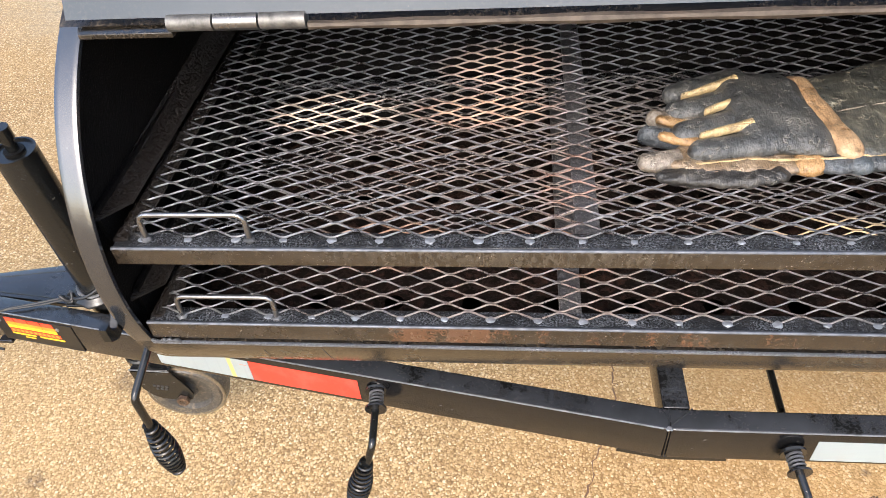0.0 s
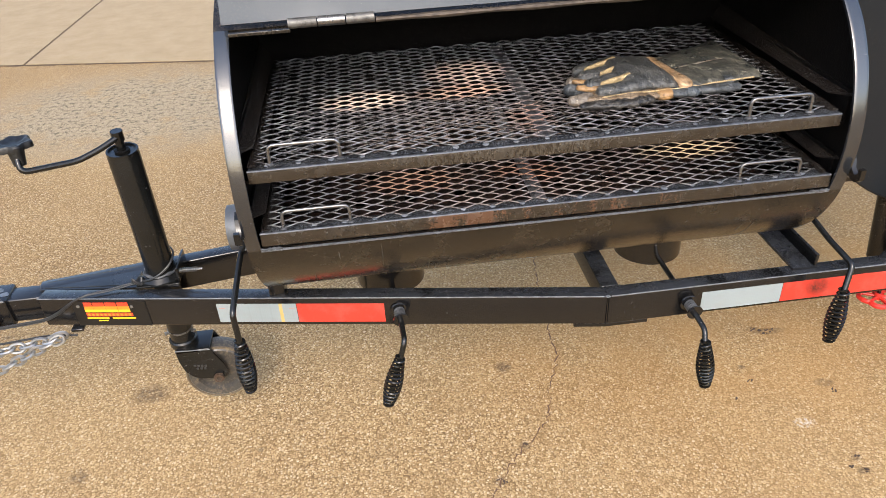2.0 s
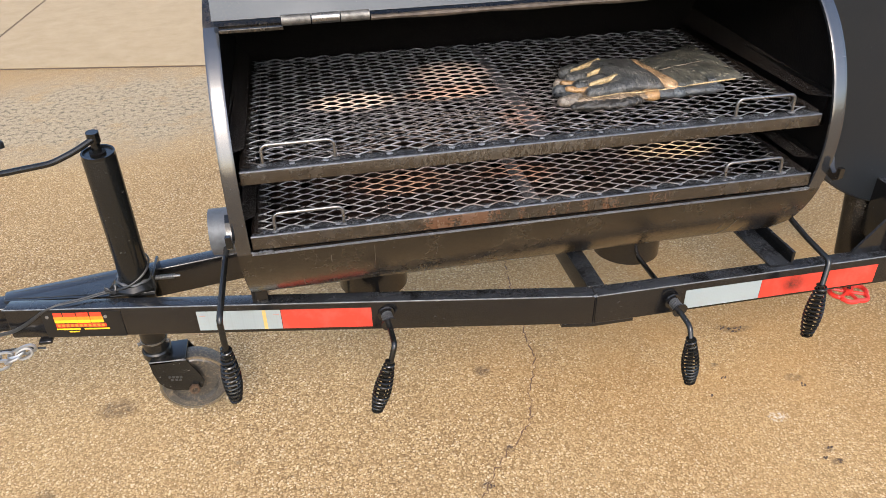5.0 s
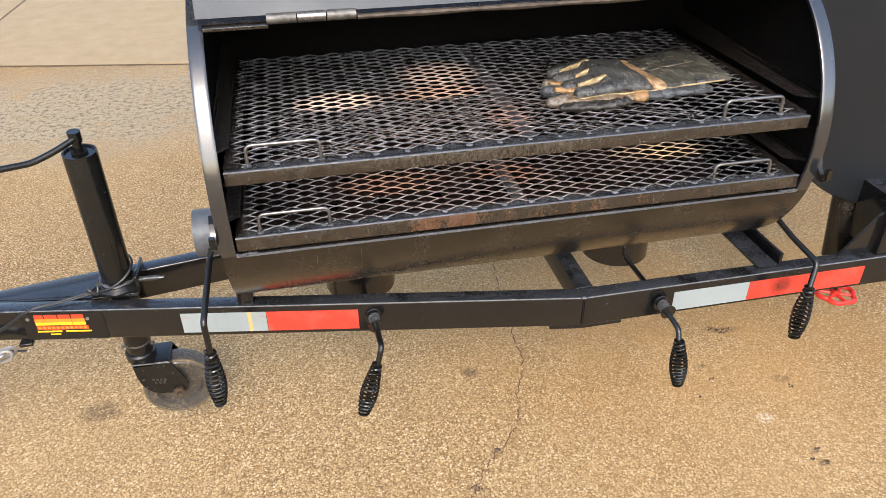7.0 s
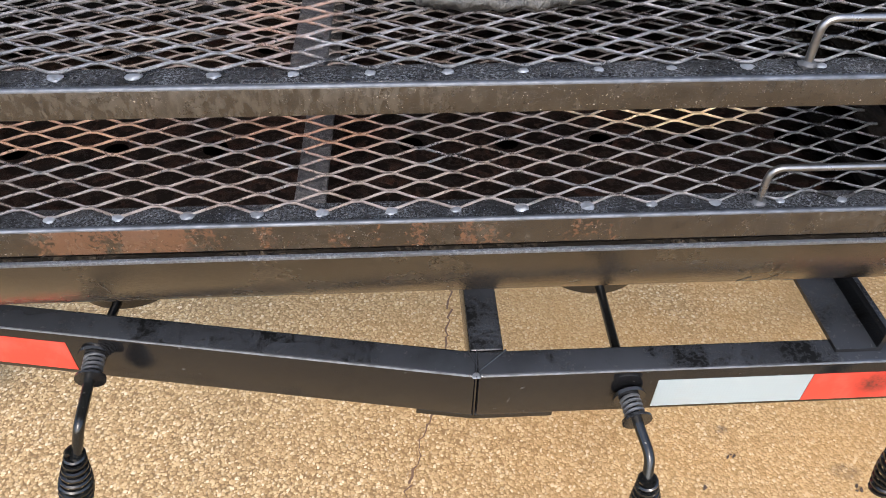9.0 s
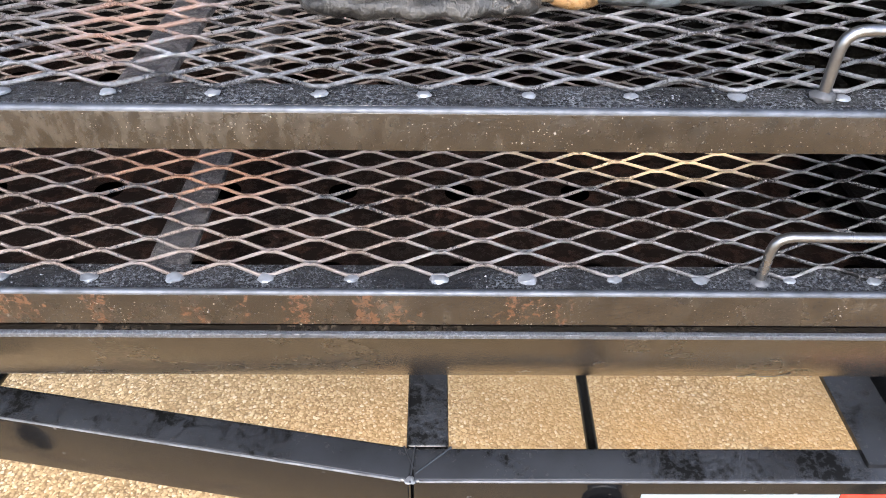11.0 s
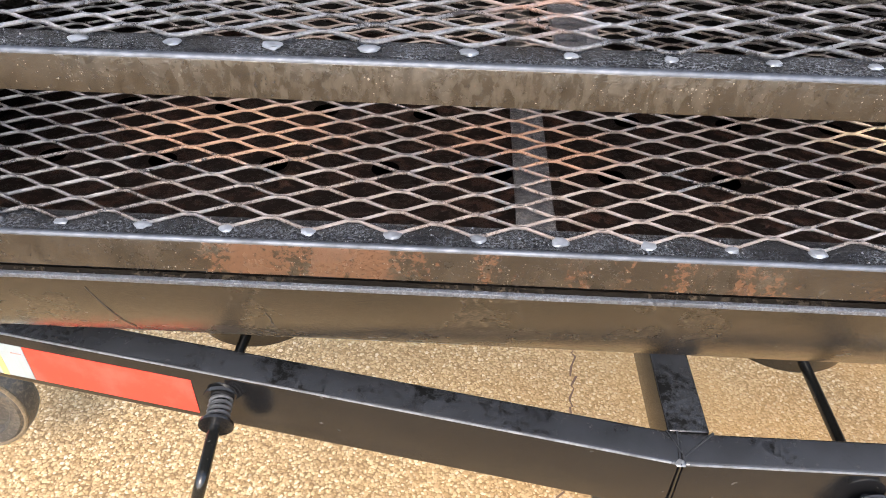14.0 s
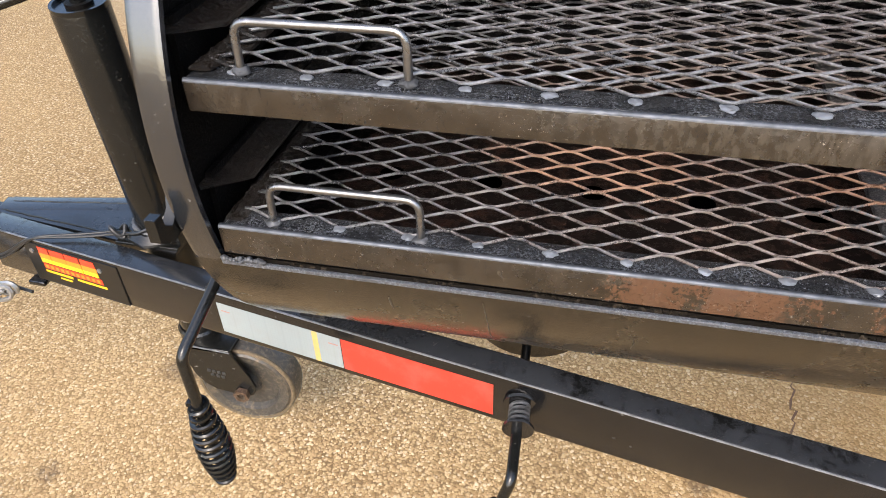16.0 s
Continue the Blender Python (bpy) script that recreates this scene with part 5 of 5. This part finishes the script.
add_box(bm, (-0.236, 0.240, ZF + 0.0135), (-0.230, 0.318, ZF + 0.048), bevel=0.002)
part("bracket", bm, JACK_BLACK, jack)
part("pull_pin_spring", coil((-0.232, 0.252, ZF + 0.035), (-0.192, 0.247, ZF + 0.037), lambda s: 0.0042, 9, 0.0013), ROD, jack)
part("pull_pin", bar([(-0.236, 0.252, ZF + 0.035), (-0.180, 0.2455, ZF + 0.0375)], 0.0026, 8), ROD, jack)
ctop = JT + jd * 0.038
part("crank_post", bar([JT, ctop], 0.0085, 12), JACK_BLACK, jack)
part("crank_cap", bar([ctop - jd * 0.014, ctop + jd * 0.006], 0.0115, 14), JACK_BLACK, jack)
crank = part("crank_arm", bar(rounded([ctop - jd * 0.006 + Vector((0, -0.006, 0)), ctop - jd * 0.006 + Vector((-0.03, -0.026, -0.012)), (-0.335, 0.203, 0.792), (-0.420, 0.159, 0.799), (-0.424, 0.176, 0.828)], 0.014), 0.0058, 12), JACK_BLACK, jack)
kc = Vector((-0.426, 0.184, 0.843))
bm = bmesh.new()
rings = []
for h, k in ((-0.007, 0.80), (-0.005, 1.0), (0.004, 1.0), (0.007, 0.92), (0.007, 0.80), (0.003, 0.55), (0.0015, 0.30)):
    rings.append([kc + Vector((math.cos(t), math.sin(t), 0)) * (0.030 + 0.0035 * math.cos(6 * t)) * k + Vector((0, 0, h)) for t in [2 * math.pi * q / 60 for q in range(60)]])
part("knob", loft(bm, rings), RUBBER, jack, "black lobed plastic knob")
part("knob_neck", bar([(-0.4235, 0.175, 0.806), kc], [0.0105, 0.016], 16), RUBBER, jack)
JACK_MARK = plain("grey_cast_mark", (0.022, 0.022, 0.022), 0.5)
# caster: fork and wheel
wc = Vector((-0.214, 0.288, 0.185))
wr = 0.080
spin = Vector((-0.07, 0.9975, 0.0))
roll = Vector((0.9975, 0.07, 0.0))
half = [(-0.026, 0.017), (-0.014, 0.022), (-0.013, 0.049), (-0.023, 0.054), (-0.025, 0.068), (-0.018, 0.077), (-0.006, wr)]
half = half + [(-yo, rr) for yo, rr in reversed(half)]
rings = [[wc + roll * math.cos(t) * rr + spin * yo + Vector((0, 0, math.sin(t) * rr)) for t in [2 * math.pi * q / 48 for q in range(48)]] for yo, rr in half]
wheel = part("caster_wheel", loft(bmesh.new(), rings), WHEEL, jack, "worn dark caster wheel with a dusty rim")
part("tread", sweep(bmesh.new(), [wc + roll * math.cos(t) * 0.0745 + Vector((0, 0, math.sin(t) * 0.0745)) + spin * yo for t, yo in [(2 * math.pi * q / 48, -0.0205) for q in range(48)]], 0.0035, 8, closed=True), TREAD, wheel, "tan dust worn onto the rim")
part("axle", bar([wc - spin * 0.046, wc + spin * 0.046], 0.0075, 6), ROD, wheel)
NUT = make_crust("rusty_axle_nut", (0.06, 0.034, 0.02), (0.24, 0.17, 0.11), 0.7, 0.35, 0.0006, 200.0)
part("axle_nut", bar([wc - spin * 0.037, wc - spin * 0.046], 0.0125, 6), NUT, wheel, "rusty hexagon nut")
for yo in (-0.036, 0.032):
    bm = bmesh.new()
    shape = [(-0.294, 0.272), (-0.216, 0.268), (-0.194, 0.222), (-0.188, 0.200), (-0.194, 0.184), (-0.206, 0.178), (-0.256, 0.184), (-0.272, 0.194), (-0.285, 0.212), (-0.292, 0.240)]
    v0 = [bm.verts.new((x, wc.y + yo, z)) for x, z in shape]
    v1 = [bm.verts.new((x, wc.y + yo + 0.004, z)) for x, z in shape]
    bm.faces.new(list(reversed(v0)))
    bm.faces.new(v1)
    for k in range(len(shape)):
        q = (k + 1) % len(shape)
        bm.faces.new((v0[k], v0[q], v1[q], v1[k]))
    part("fork_plate", bm, JACK_BLACK, jack)
for k, (x, z) in enumerate(((-0.262, 0.222), (-0.254, 0.221), (-0.246, 0.220), (-0.238, 0.219), (-0.258, 0.213), (-0.249, 0.212), (-0.241, 0.211))):
    part("cast_mark", box((x, wc.y - 0.0368, z), (x + 0.0055, wc.y - 0.0355, z + 0.006), 0.0004), JACK_MARK, jack)
part("fork_edge", bar([(-0.294, wc.y - 0.0355, 0.2735), (-0.216, wc.y - 0.0355, 0.2690)], 0.0014, 8), WORN_AND_GLINT, jack, "bent edge worn bright")
part("fork_bridge", box((-0.294, wc.y - 0.036, 0.264), (-0.216, wc.y + 0.036, 0.273), 0.003), JACK_BLACK, jack)
part("fork_collar", bar([JB + jd * -0.030, JB + jd * -0.014, JB + jd * -0.010], [0.032, 0.032, 0.029], 28), JACK_BLACK, jack)
for dx in (-0.030, 0.030):
    part("pin", bar([JB + Vector((dx * 0.8, -0.006, 0.008)), JB + Vector((dx * 1.15, -0.010, 0.008))], 0.004, 10), ROD, jack)


# ---- chains and cable ----
def chain(label, pts, link_len=0.032):
    ch = thing("safety_chain", label, "chain", "safety chains")
    pts = [Vector(p) for p in pts]
    dense = []
    for i in range(len(pts) - 1):
        for s in range(40):
            dense.append(pts[i].lerp(pts[i + 1], s / 40))
    pos, acc, k = [dense[0]], 0.0, 0
    for p, q in zip(dense, dense[1:]):
        acc += (q - p).length
        if acc > link_len * 0.74:
            pos.append(q)
            acc = 0.0
    for i in range(len(pos) - 1):
        c, d = (pos[i] + pos[i + 1]) / 2, (pos[i + 1] - pos[i]).normalized()
        u = Vector((0, 0, 1)).cross(d).normalized()
        w = d.cross(u)
        tw = u if i % 2 else w
        tw = (tw + (w if i % 2 else u) * random.uniform(-0.35, 0.35)).normalized()
        loop = []
        for q in range(20):
            t = 2 * math.pi * q / 20
            cx = math.copysign(max(0.0, abs(math.cos(t)) ** 0.7), math.cos(t))
            loop.append(c + d * cx * link_len * 0.5 + tw * math.sin(t) * link_len * 0.31)
        part("link", sweep(bmesh.new(), loop, 0.0034, 6, closed=True), ZINC, ch)
    return ch


chain("galvanised steel safety chain hanging under the tongue", [(-0.484, 0.20, 0.398), (-0.53, 0.2, 0.385), (-0.584, 0.2, 0.377), (-0.647, 0.2, 0.367), (-0.748, 0.2, 0.366), (-1.0, 0.21, 0.40)])
chain("galvanised steel safety chain hanging lower under the tongue", [(-0.490, 0.195, 0.394), (-0.568, 0.19, 0.362), (-0.643, 0.19, 0.326), (-0.711, 0.19, 0.309), (-0.83, 0.19, 0.303), (-1.05, 0.2, 0.36)])
cable = thing("light_cable", "thin grey-black lighting cable tied round the jack", "cable")
for d, r, up in ((0.0, 0.0022, 0.0), (0.0045, 0.0020, 0.0015)):
    run = [(-0.95, 0.215, 0.405 - d), (-0.633, 0.220, 0.419 - d), (-0.556, 0.222, 0.424 - d), (-0.520, 0.224, 0.427 - d), (-0.492, along(-0.492).y - 0.004, 0.440 - d),
           (-0.448, along(-0.448).y - 0.004, 0.471 - d * 0.5), (-0.425, 0.220, 0.478 + up), (-0.371, 0.234 + d, 0.4755 + up), (-0.323, 0.246 + d, 0.479 + up), (-0.290, 0.240 - d, 0.487 + up), (-0.262, 0.243, 0.500 + up), (-0.244, 0.256, 0.514 + up), (-0.239, 0.279, 0.527 + up), (-0.253, 0.302, 0.530 + up), (-0.280, 0.308, 0.524 + up)]
    part("cable_run", bar(rounded(run, 0.02), r, 8), CABLE, cable)
part("cable_run", bar(rounded([(-0.95, 0.21, 0.375), (-0.62, 0.21, 0.384), (-0.52, 0.212, 0.392), (-0.465, 0.208, 0.386)], 0.03), 0.0024, 8), CABLE, cable)
bm = bmesh.new()
loop = [Vector((-0.320, 0.246, 0.480)) + Vector((math.cos(t) * 0.010, math.sin(t) * 0.008, 0.006 * math.sin(2 * t) + 0.004 * t / 6.28)) for t in [0.3 * k for k in range(44)]]
part("cable_wrap", sweep(bm, loop, 0.0026, 8), CABLE, cable, "tight knot at the foot of the jack")
part("shackle", box((-0.482, 0.222, 0.384), (-0.456, 0.250, 0.3915), 0.002), BLACK, trailer)


# ---- gloves ----
def smooth_loop(pts, per=10):
    """A closed curve through a few corner points."""
    out = []
    n = len(pts)
    for k in range(n):
        p0, p1, p2, p3 = (Vector(pts[(k + j) % n]) for j in (-1, 0, 1, 2))
        for i in range(per):
            s = i / per
            out.append(0.5 * (2 * p1 + (p2 - p0) * s + (2 * p0 - 5 * p1 + 4 * p2 - p3) * s * s + (3 * p1 - p0 - 3 * p2 + p3) * s ** 3))
    return out


def pillow(name, loop, ridge, rise, drop, mat, parent, label="", amp=0.002, freq=40.0, seed=0.0, edge=2.2):
    """A stuffed leather shape: a flat outline swelling up and down to a ridge line (two points with heights)."""
    a, b = Vector(ridge[0]), Vector(ridge[1])
    ab = (b - a).to_2d()
    bm = bmesh.new()
    layers = []
    steps = 9
    for side, h in ((1, rise), (-1, drop)):
        rings = []
        for q in range(steps + 1):
            s = (q / steps) ** 1.4
            ring = []
            for p in loop:
                k = max(0.0, min(1.0, (p - a.to_2d()).dot(ab) / ab.length_squared))
                c = a.lerp(b, k)
                xy = p.lerp(c.to_2d(), s * 0.97)
                z = c.z + side * h * max(0.0, 1 - (1 - s) ** edge) ** 0.5
                ring.append(Vector((xy.x, xy.y, z)))
            rings.append(ring)
        layers.append(rings)
    loft(bm, list(reversed(layers[1])) + layers[0][1:])
    for v in bm.verts:
        d = noise.noise_vector(v.co * freq + Vector((seed, seed * 0.7, 0))) * amp + noise.noise_vector(v.co * freq * 2.6 + Vector((seed, 0, 5))) * amp * 0.45
        v.co += Vector((d.x * 0.6, d.y * 0.6, d.z))
    return part(name, bm, mat, parent, label, 75)


def finger(tip, root, w0, w1, rise, drop, mat, parent, label="", name="finger", amp=0.0016, seed=0.0):
    """A stuffed finger between two points, w0 wide at the tip and w1 at the root."""
    t, r = Vector(tip), Vector(root)
    d = (r - t).to_2d().normalized()
    n = Vector((-d.y, d.x))
    loop = []
    for k in range(16):
        ang = math.pi * k / 15
        loop.append(t.to_2d() + d * w0 * (0.5 - 0.5 * math.sin(ang)) + n * w0 * 0.5 * math.cos(ang))
    loop = [r.to_2d() + n * w1 * 0.5] + loop + [r.to_2d() - n * w1 * 0.5]
    dense = []
    for p, q in zip(loop, loop[1:] + loop[:1]):
        m = max(1, int((q - p).length / 0.004))
        dense += [p.lerp(q, i / m) for i in range(m)]
    a = t + (r - t) * min(0.45, w0 * 0.5 / (r - t).length)
    return pillow(name, dense, (a, r), rise, drop, mat, parent, label, amp, 55.0, seed)


GZ = 0.8395
lower = thing("leather_glove", "worn black and tan leather work glove lying beneath another", "glove", "leather gloves")
pillow("palm", smooth_loop([(0.625, 0.120), (0.680, 0.112), (0.750, 0.114), (0.752, 0.205), (0.680, 0.215), (0.630, 0.205)]), ((0.66, 0.150, GZ + 0.010), (0.72, 0.155, GZ + 0.010)), 0.010, 0.009, GLOVE_THUMB, lower, "grimy scuffed tan palm", 0.002, 34.0, 1.0)
finger((0.594, 0.215, GZ + 0.011), (0.665, 0.180, GZ + 0.013), 0.020, 0.028, 0.012, 0.010, GLOVE_PALE, lower, "grey-tipped tan finger", seed=1.0)
finger((0.602, 0.201, GZ + 0.018), (0.650, 0.180, GZ + 0.019), 0.013, 0.014, 0.006, 0.005, GLOVE_TAN, lower, "tan finger pad", seed=1.5)
finger((0.580, 0.181, GZ + 0.010), (0.665, 0.150, GZ + 0.013), 0.022, 0.030, 0.013, 0.010, GLOVE_DUSTY, lower, "blackened finger", seed=2.0)
finger((0.600, 0.166, GZ + 0.019), (0.655, 0.145, GZ + 0.019), 0.013, 0.016, 0.006, 0.005, GLOVE_TAN, lower, "tan finger pad", seed=2.5)
finger((0.574, 0.127, GZ + 0.009), (0.622, 0.132, GZ + 0.010), 0.028, 0.030, 0.010, 0.009, GLOVE_PALE, lower, "bleached worn fingertip", amp=0.0024, seed=3.0)
pillow("thumb", smooth_loop([(0.594, 0.112), (0.601, 0.096), (0.635, 0.090), (0.680, 0.087), (0.718, 0.094), (0.734, 0.108), (0.726, 0.120), (0.690, 0.116), (0.640, 0.116)]), ((0.615, 0.104, GZ + 0.007), (0.715, 0.104, GZ + 0.008)), 0.008, 0.007, GLOVE_GRIME, lower, "creased black thumb", 0.0028, 75.0, 4.0)
pillow("thumb_face", smooth_loop([(0.604, 0.120), (0.640, 0.105), (0.690, 0.103), (0.724, 0.114), (0.700, 0.138), (0.630, 0.140)]), ((0.635, 0.120, GZ + 0.0125), (0.695, 0.120, GZ + 0.0135)), 0.0055, 0.005, GLOVE_THUMB, lower, "grimy tan thumb face", 0.0016, 60.0, 5.0)
pillow("wrist_band", smooth_loop([(0.739, 0.112), (0.770, 0.111), (0.772, 0.160), (0.770, 0.205), (0.740, 0.206), (0.738, 0.160)], 8), ((0.7545, 0.135, GZ + 0.0095), (0.755, 0.185, GZ + 0.0095)), 0.0102, 0.009, GLOVE_TAN, lower, "tan leather band", 0.0010, 60.0, 6.0, 4.5)
pillow("cuff", smooth_loop([(0.758, 0.113), (0.820, 0.113), (0.880, 0.110), (0.902, 0.117), (0.906, 0.160), (0.898, 0.205), (0.820, 0.208), (0.760, 0.205)]), ((0.790, 0.140, GZ + 0.009), (0.880, 0.140, GZ + 0.010)), 0.010, 0.008, GLOVE_DUSTY, lower, "creased blue-black gauntlet cuff", 0.0026, 60.0, 7.0, 3.0)
pillow("cuff_patch", smooth_loop([(0.797, 0.1105), (0.818, 0.1105), (0.820, 0.135), (0.818, 0.160), (0.797, 0.160), (0.795, 0.135)], 8), ((0.807, 0.130, GZ + 0.0094), (0.808, 0.145, GZ + 0.0094)), 0.0106, 0.009, GLOVE_PATCH, lower, "faded blue-grey patch", 0.0010, 60.0, 8.0, 3.2)

upper = thing("leather_glove", "worn black leather gauntlet glove with tan finger strips, lying on another", "glove", "leather gloves")
UZ = GZ + 0.019
pillow("back", smooth_loop([(0.684, 0.292), (0.725, 0.287), (0.768, 0.276), (0.776, 0.215), (0.784, 0.131), (0.730, 0.126), (0.690, 0.130), (0.676, 0.215)]), ((0.706, 0.200, UZ + 0.004), (0.745, 0.220, UZ + 0.000)), 0.021, 0.014, GLOVE_BLACK, upper, "scuffed black back of the hand", 0.0030, 30.0, 11.0)
for k, (tip, root, w0, w1) in enumerate((((0.617, 0.246, UZ - 0.002), (0.712, 0.278, UZ + 0.003), 0.030, 0.040), ((0.614, 0.206, UZ + 0.000), (0.714, 0.236, UZ + 0.005), 0.032, 0.043), ((0.614, 0.163, UZ + 0.000), (0.714, 0.190, UZ + 0.005), 0.033, 0.044), ((0.628, 0.131, UZ - 0.001), (0.716, 0.146, UZ + 0.003), 0.029, 0.038))):
    finger(tip, root, w0, w1, 0.013, 0.011, GLOVE_BLACK, upper, "", amp=0.0018, seed=12.0 + k)
for k, (tip, root, w0, w1) in enumerate((((0.634, 0.231, UZ + 0.0095), (0.700, 0.257, UZ + 0.0185), 0.005, 0.012), ((0.655, 0.197, UZ + 0.011), (0.698, 0.211, UZ + 0.0200), 0.005, 0.010), ((0.642, 0.151, UZ + 0.0095), (0.700, 0.163, UZ + 0.0185), 0.006, 0.013))):
    finger(tip, root, w0, w1, 0.0040, 0.007, GLOVE_STRIP, upper, "pale yellow leather strip between the fingers", "finger_strip", 0.0007, 20.0 + k)
pillow("cuff", smooth_loop([(0.784, 0.272), (0.840, 0.292), (0.905, 0.326), (0.940, 0.342), (0.948, 0.245), (0.950, 0.150), (0.936, 0.134), (0.860, 0.128), (0.802, 0.128), (0.788, 0.205)]), ((0.815, 0.205, UZ + 0.001), (0.920, 0.235, UZ + 0.004)), 0.009, 0.010, GLOVE_CUFF, upper, "flared black gauntlet cuff with pale creases", 0.0032, 28.0, 31.0, 4.0)
pillow("wrist_band", smooth_loop([(0.763, 0.279), (0.789, 0.276), (0.798, 0.215), (0.812, 0.131), (0.784, 0.129), (0.768, 0.215)], 8), ((0.787, 0.172, UZ + 0.001), (0.779, 0.240, UZ + 0.001)), 0.0105, 0.011, GLOVE_BAND, upper, "scuffed tan leather band across the wrist", 0.0012, 50.0, 33.0, 3.6)
seam = [(0.634, 0.1150, UZ - 0.002), (0.660, 0.1160, UZ - 0.001), (0.690, 0.1215, UZ - 0.001), (0.735, 0.1195, UZ - 0.001), (0.780, 0.1215, UZ - 0.001), (0.820, 0.1255, UZ + 0.001), (0.870, 0.1275, UZ + 0.0025), (0.930, 0.1325, UZ + 0.0035)]
part("seam", bar(rounded(seam, 0.02), 0.0016, 8), GLOVE_STRIP, upper, "pale stitched seam")
part("cuff_stitching", bar([(0.800, 0.196, UZ + 0.0100), (0.83, 0.204, UZ + 0.0108), (0.86, 0.211, UZ + 0.0114), (0.90, 0.220, UZ + 0.0122), (0.944, 0.228, UZ + 0.0105)], 0.0010, 6), GLOVE_PALE, upper, "pale stitch line")
part("cuff_hem", bar(rounded([(0.934, 0.331, UZ + 0.006), (0.942, 0.285, UZ + 0.009), (0.946, 0.220, UZ + 0.009), (0.948, 0.155, UZ + 0.005)], 0.03), 0.0014, 8), GLOVE_PALE, upper, "bound hem of the cuff")
loop = [(0.881, 0.139, UZ - 0.014), (0.881, 0.130, UZ - 0.010), (0.881, 0.128, UZ - 0.002), (0.881, 0.133, UZ + 0.007), (0.881, 0.142, UZ + 0.008)]
bm = bmesh.new()
last = None
for x, y, z in loop:
    ring = [bm.verts.new((x + dx, y + dy, z)) for dx, dy in ((-0.008, -0.0012), (0.008, -0.0012), (0.008, 0.0012), (-0.008, 0.0012))]
    if last:
        for k in range(4):
            bm.faces.new((last[k], last[(k + 1) % 4], ring[(k + 1) % 4], ring[k]))
    last = ring
part("hang_loop", bm, GLOVE_DUSTY, upper, "small dark hanging loop")
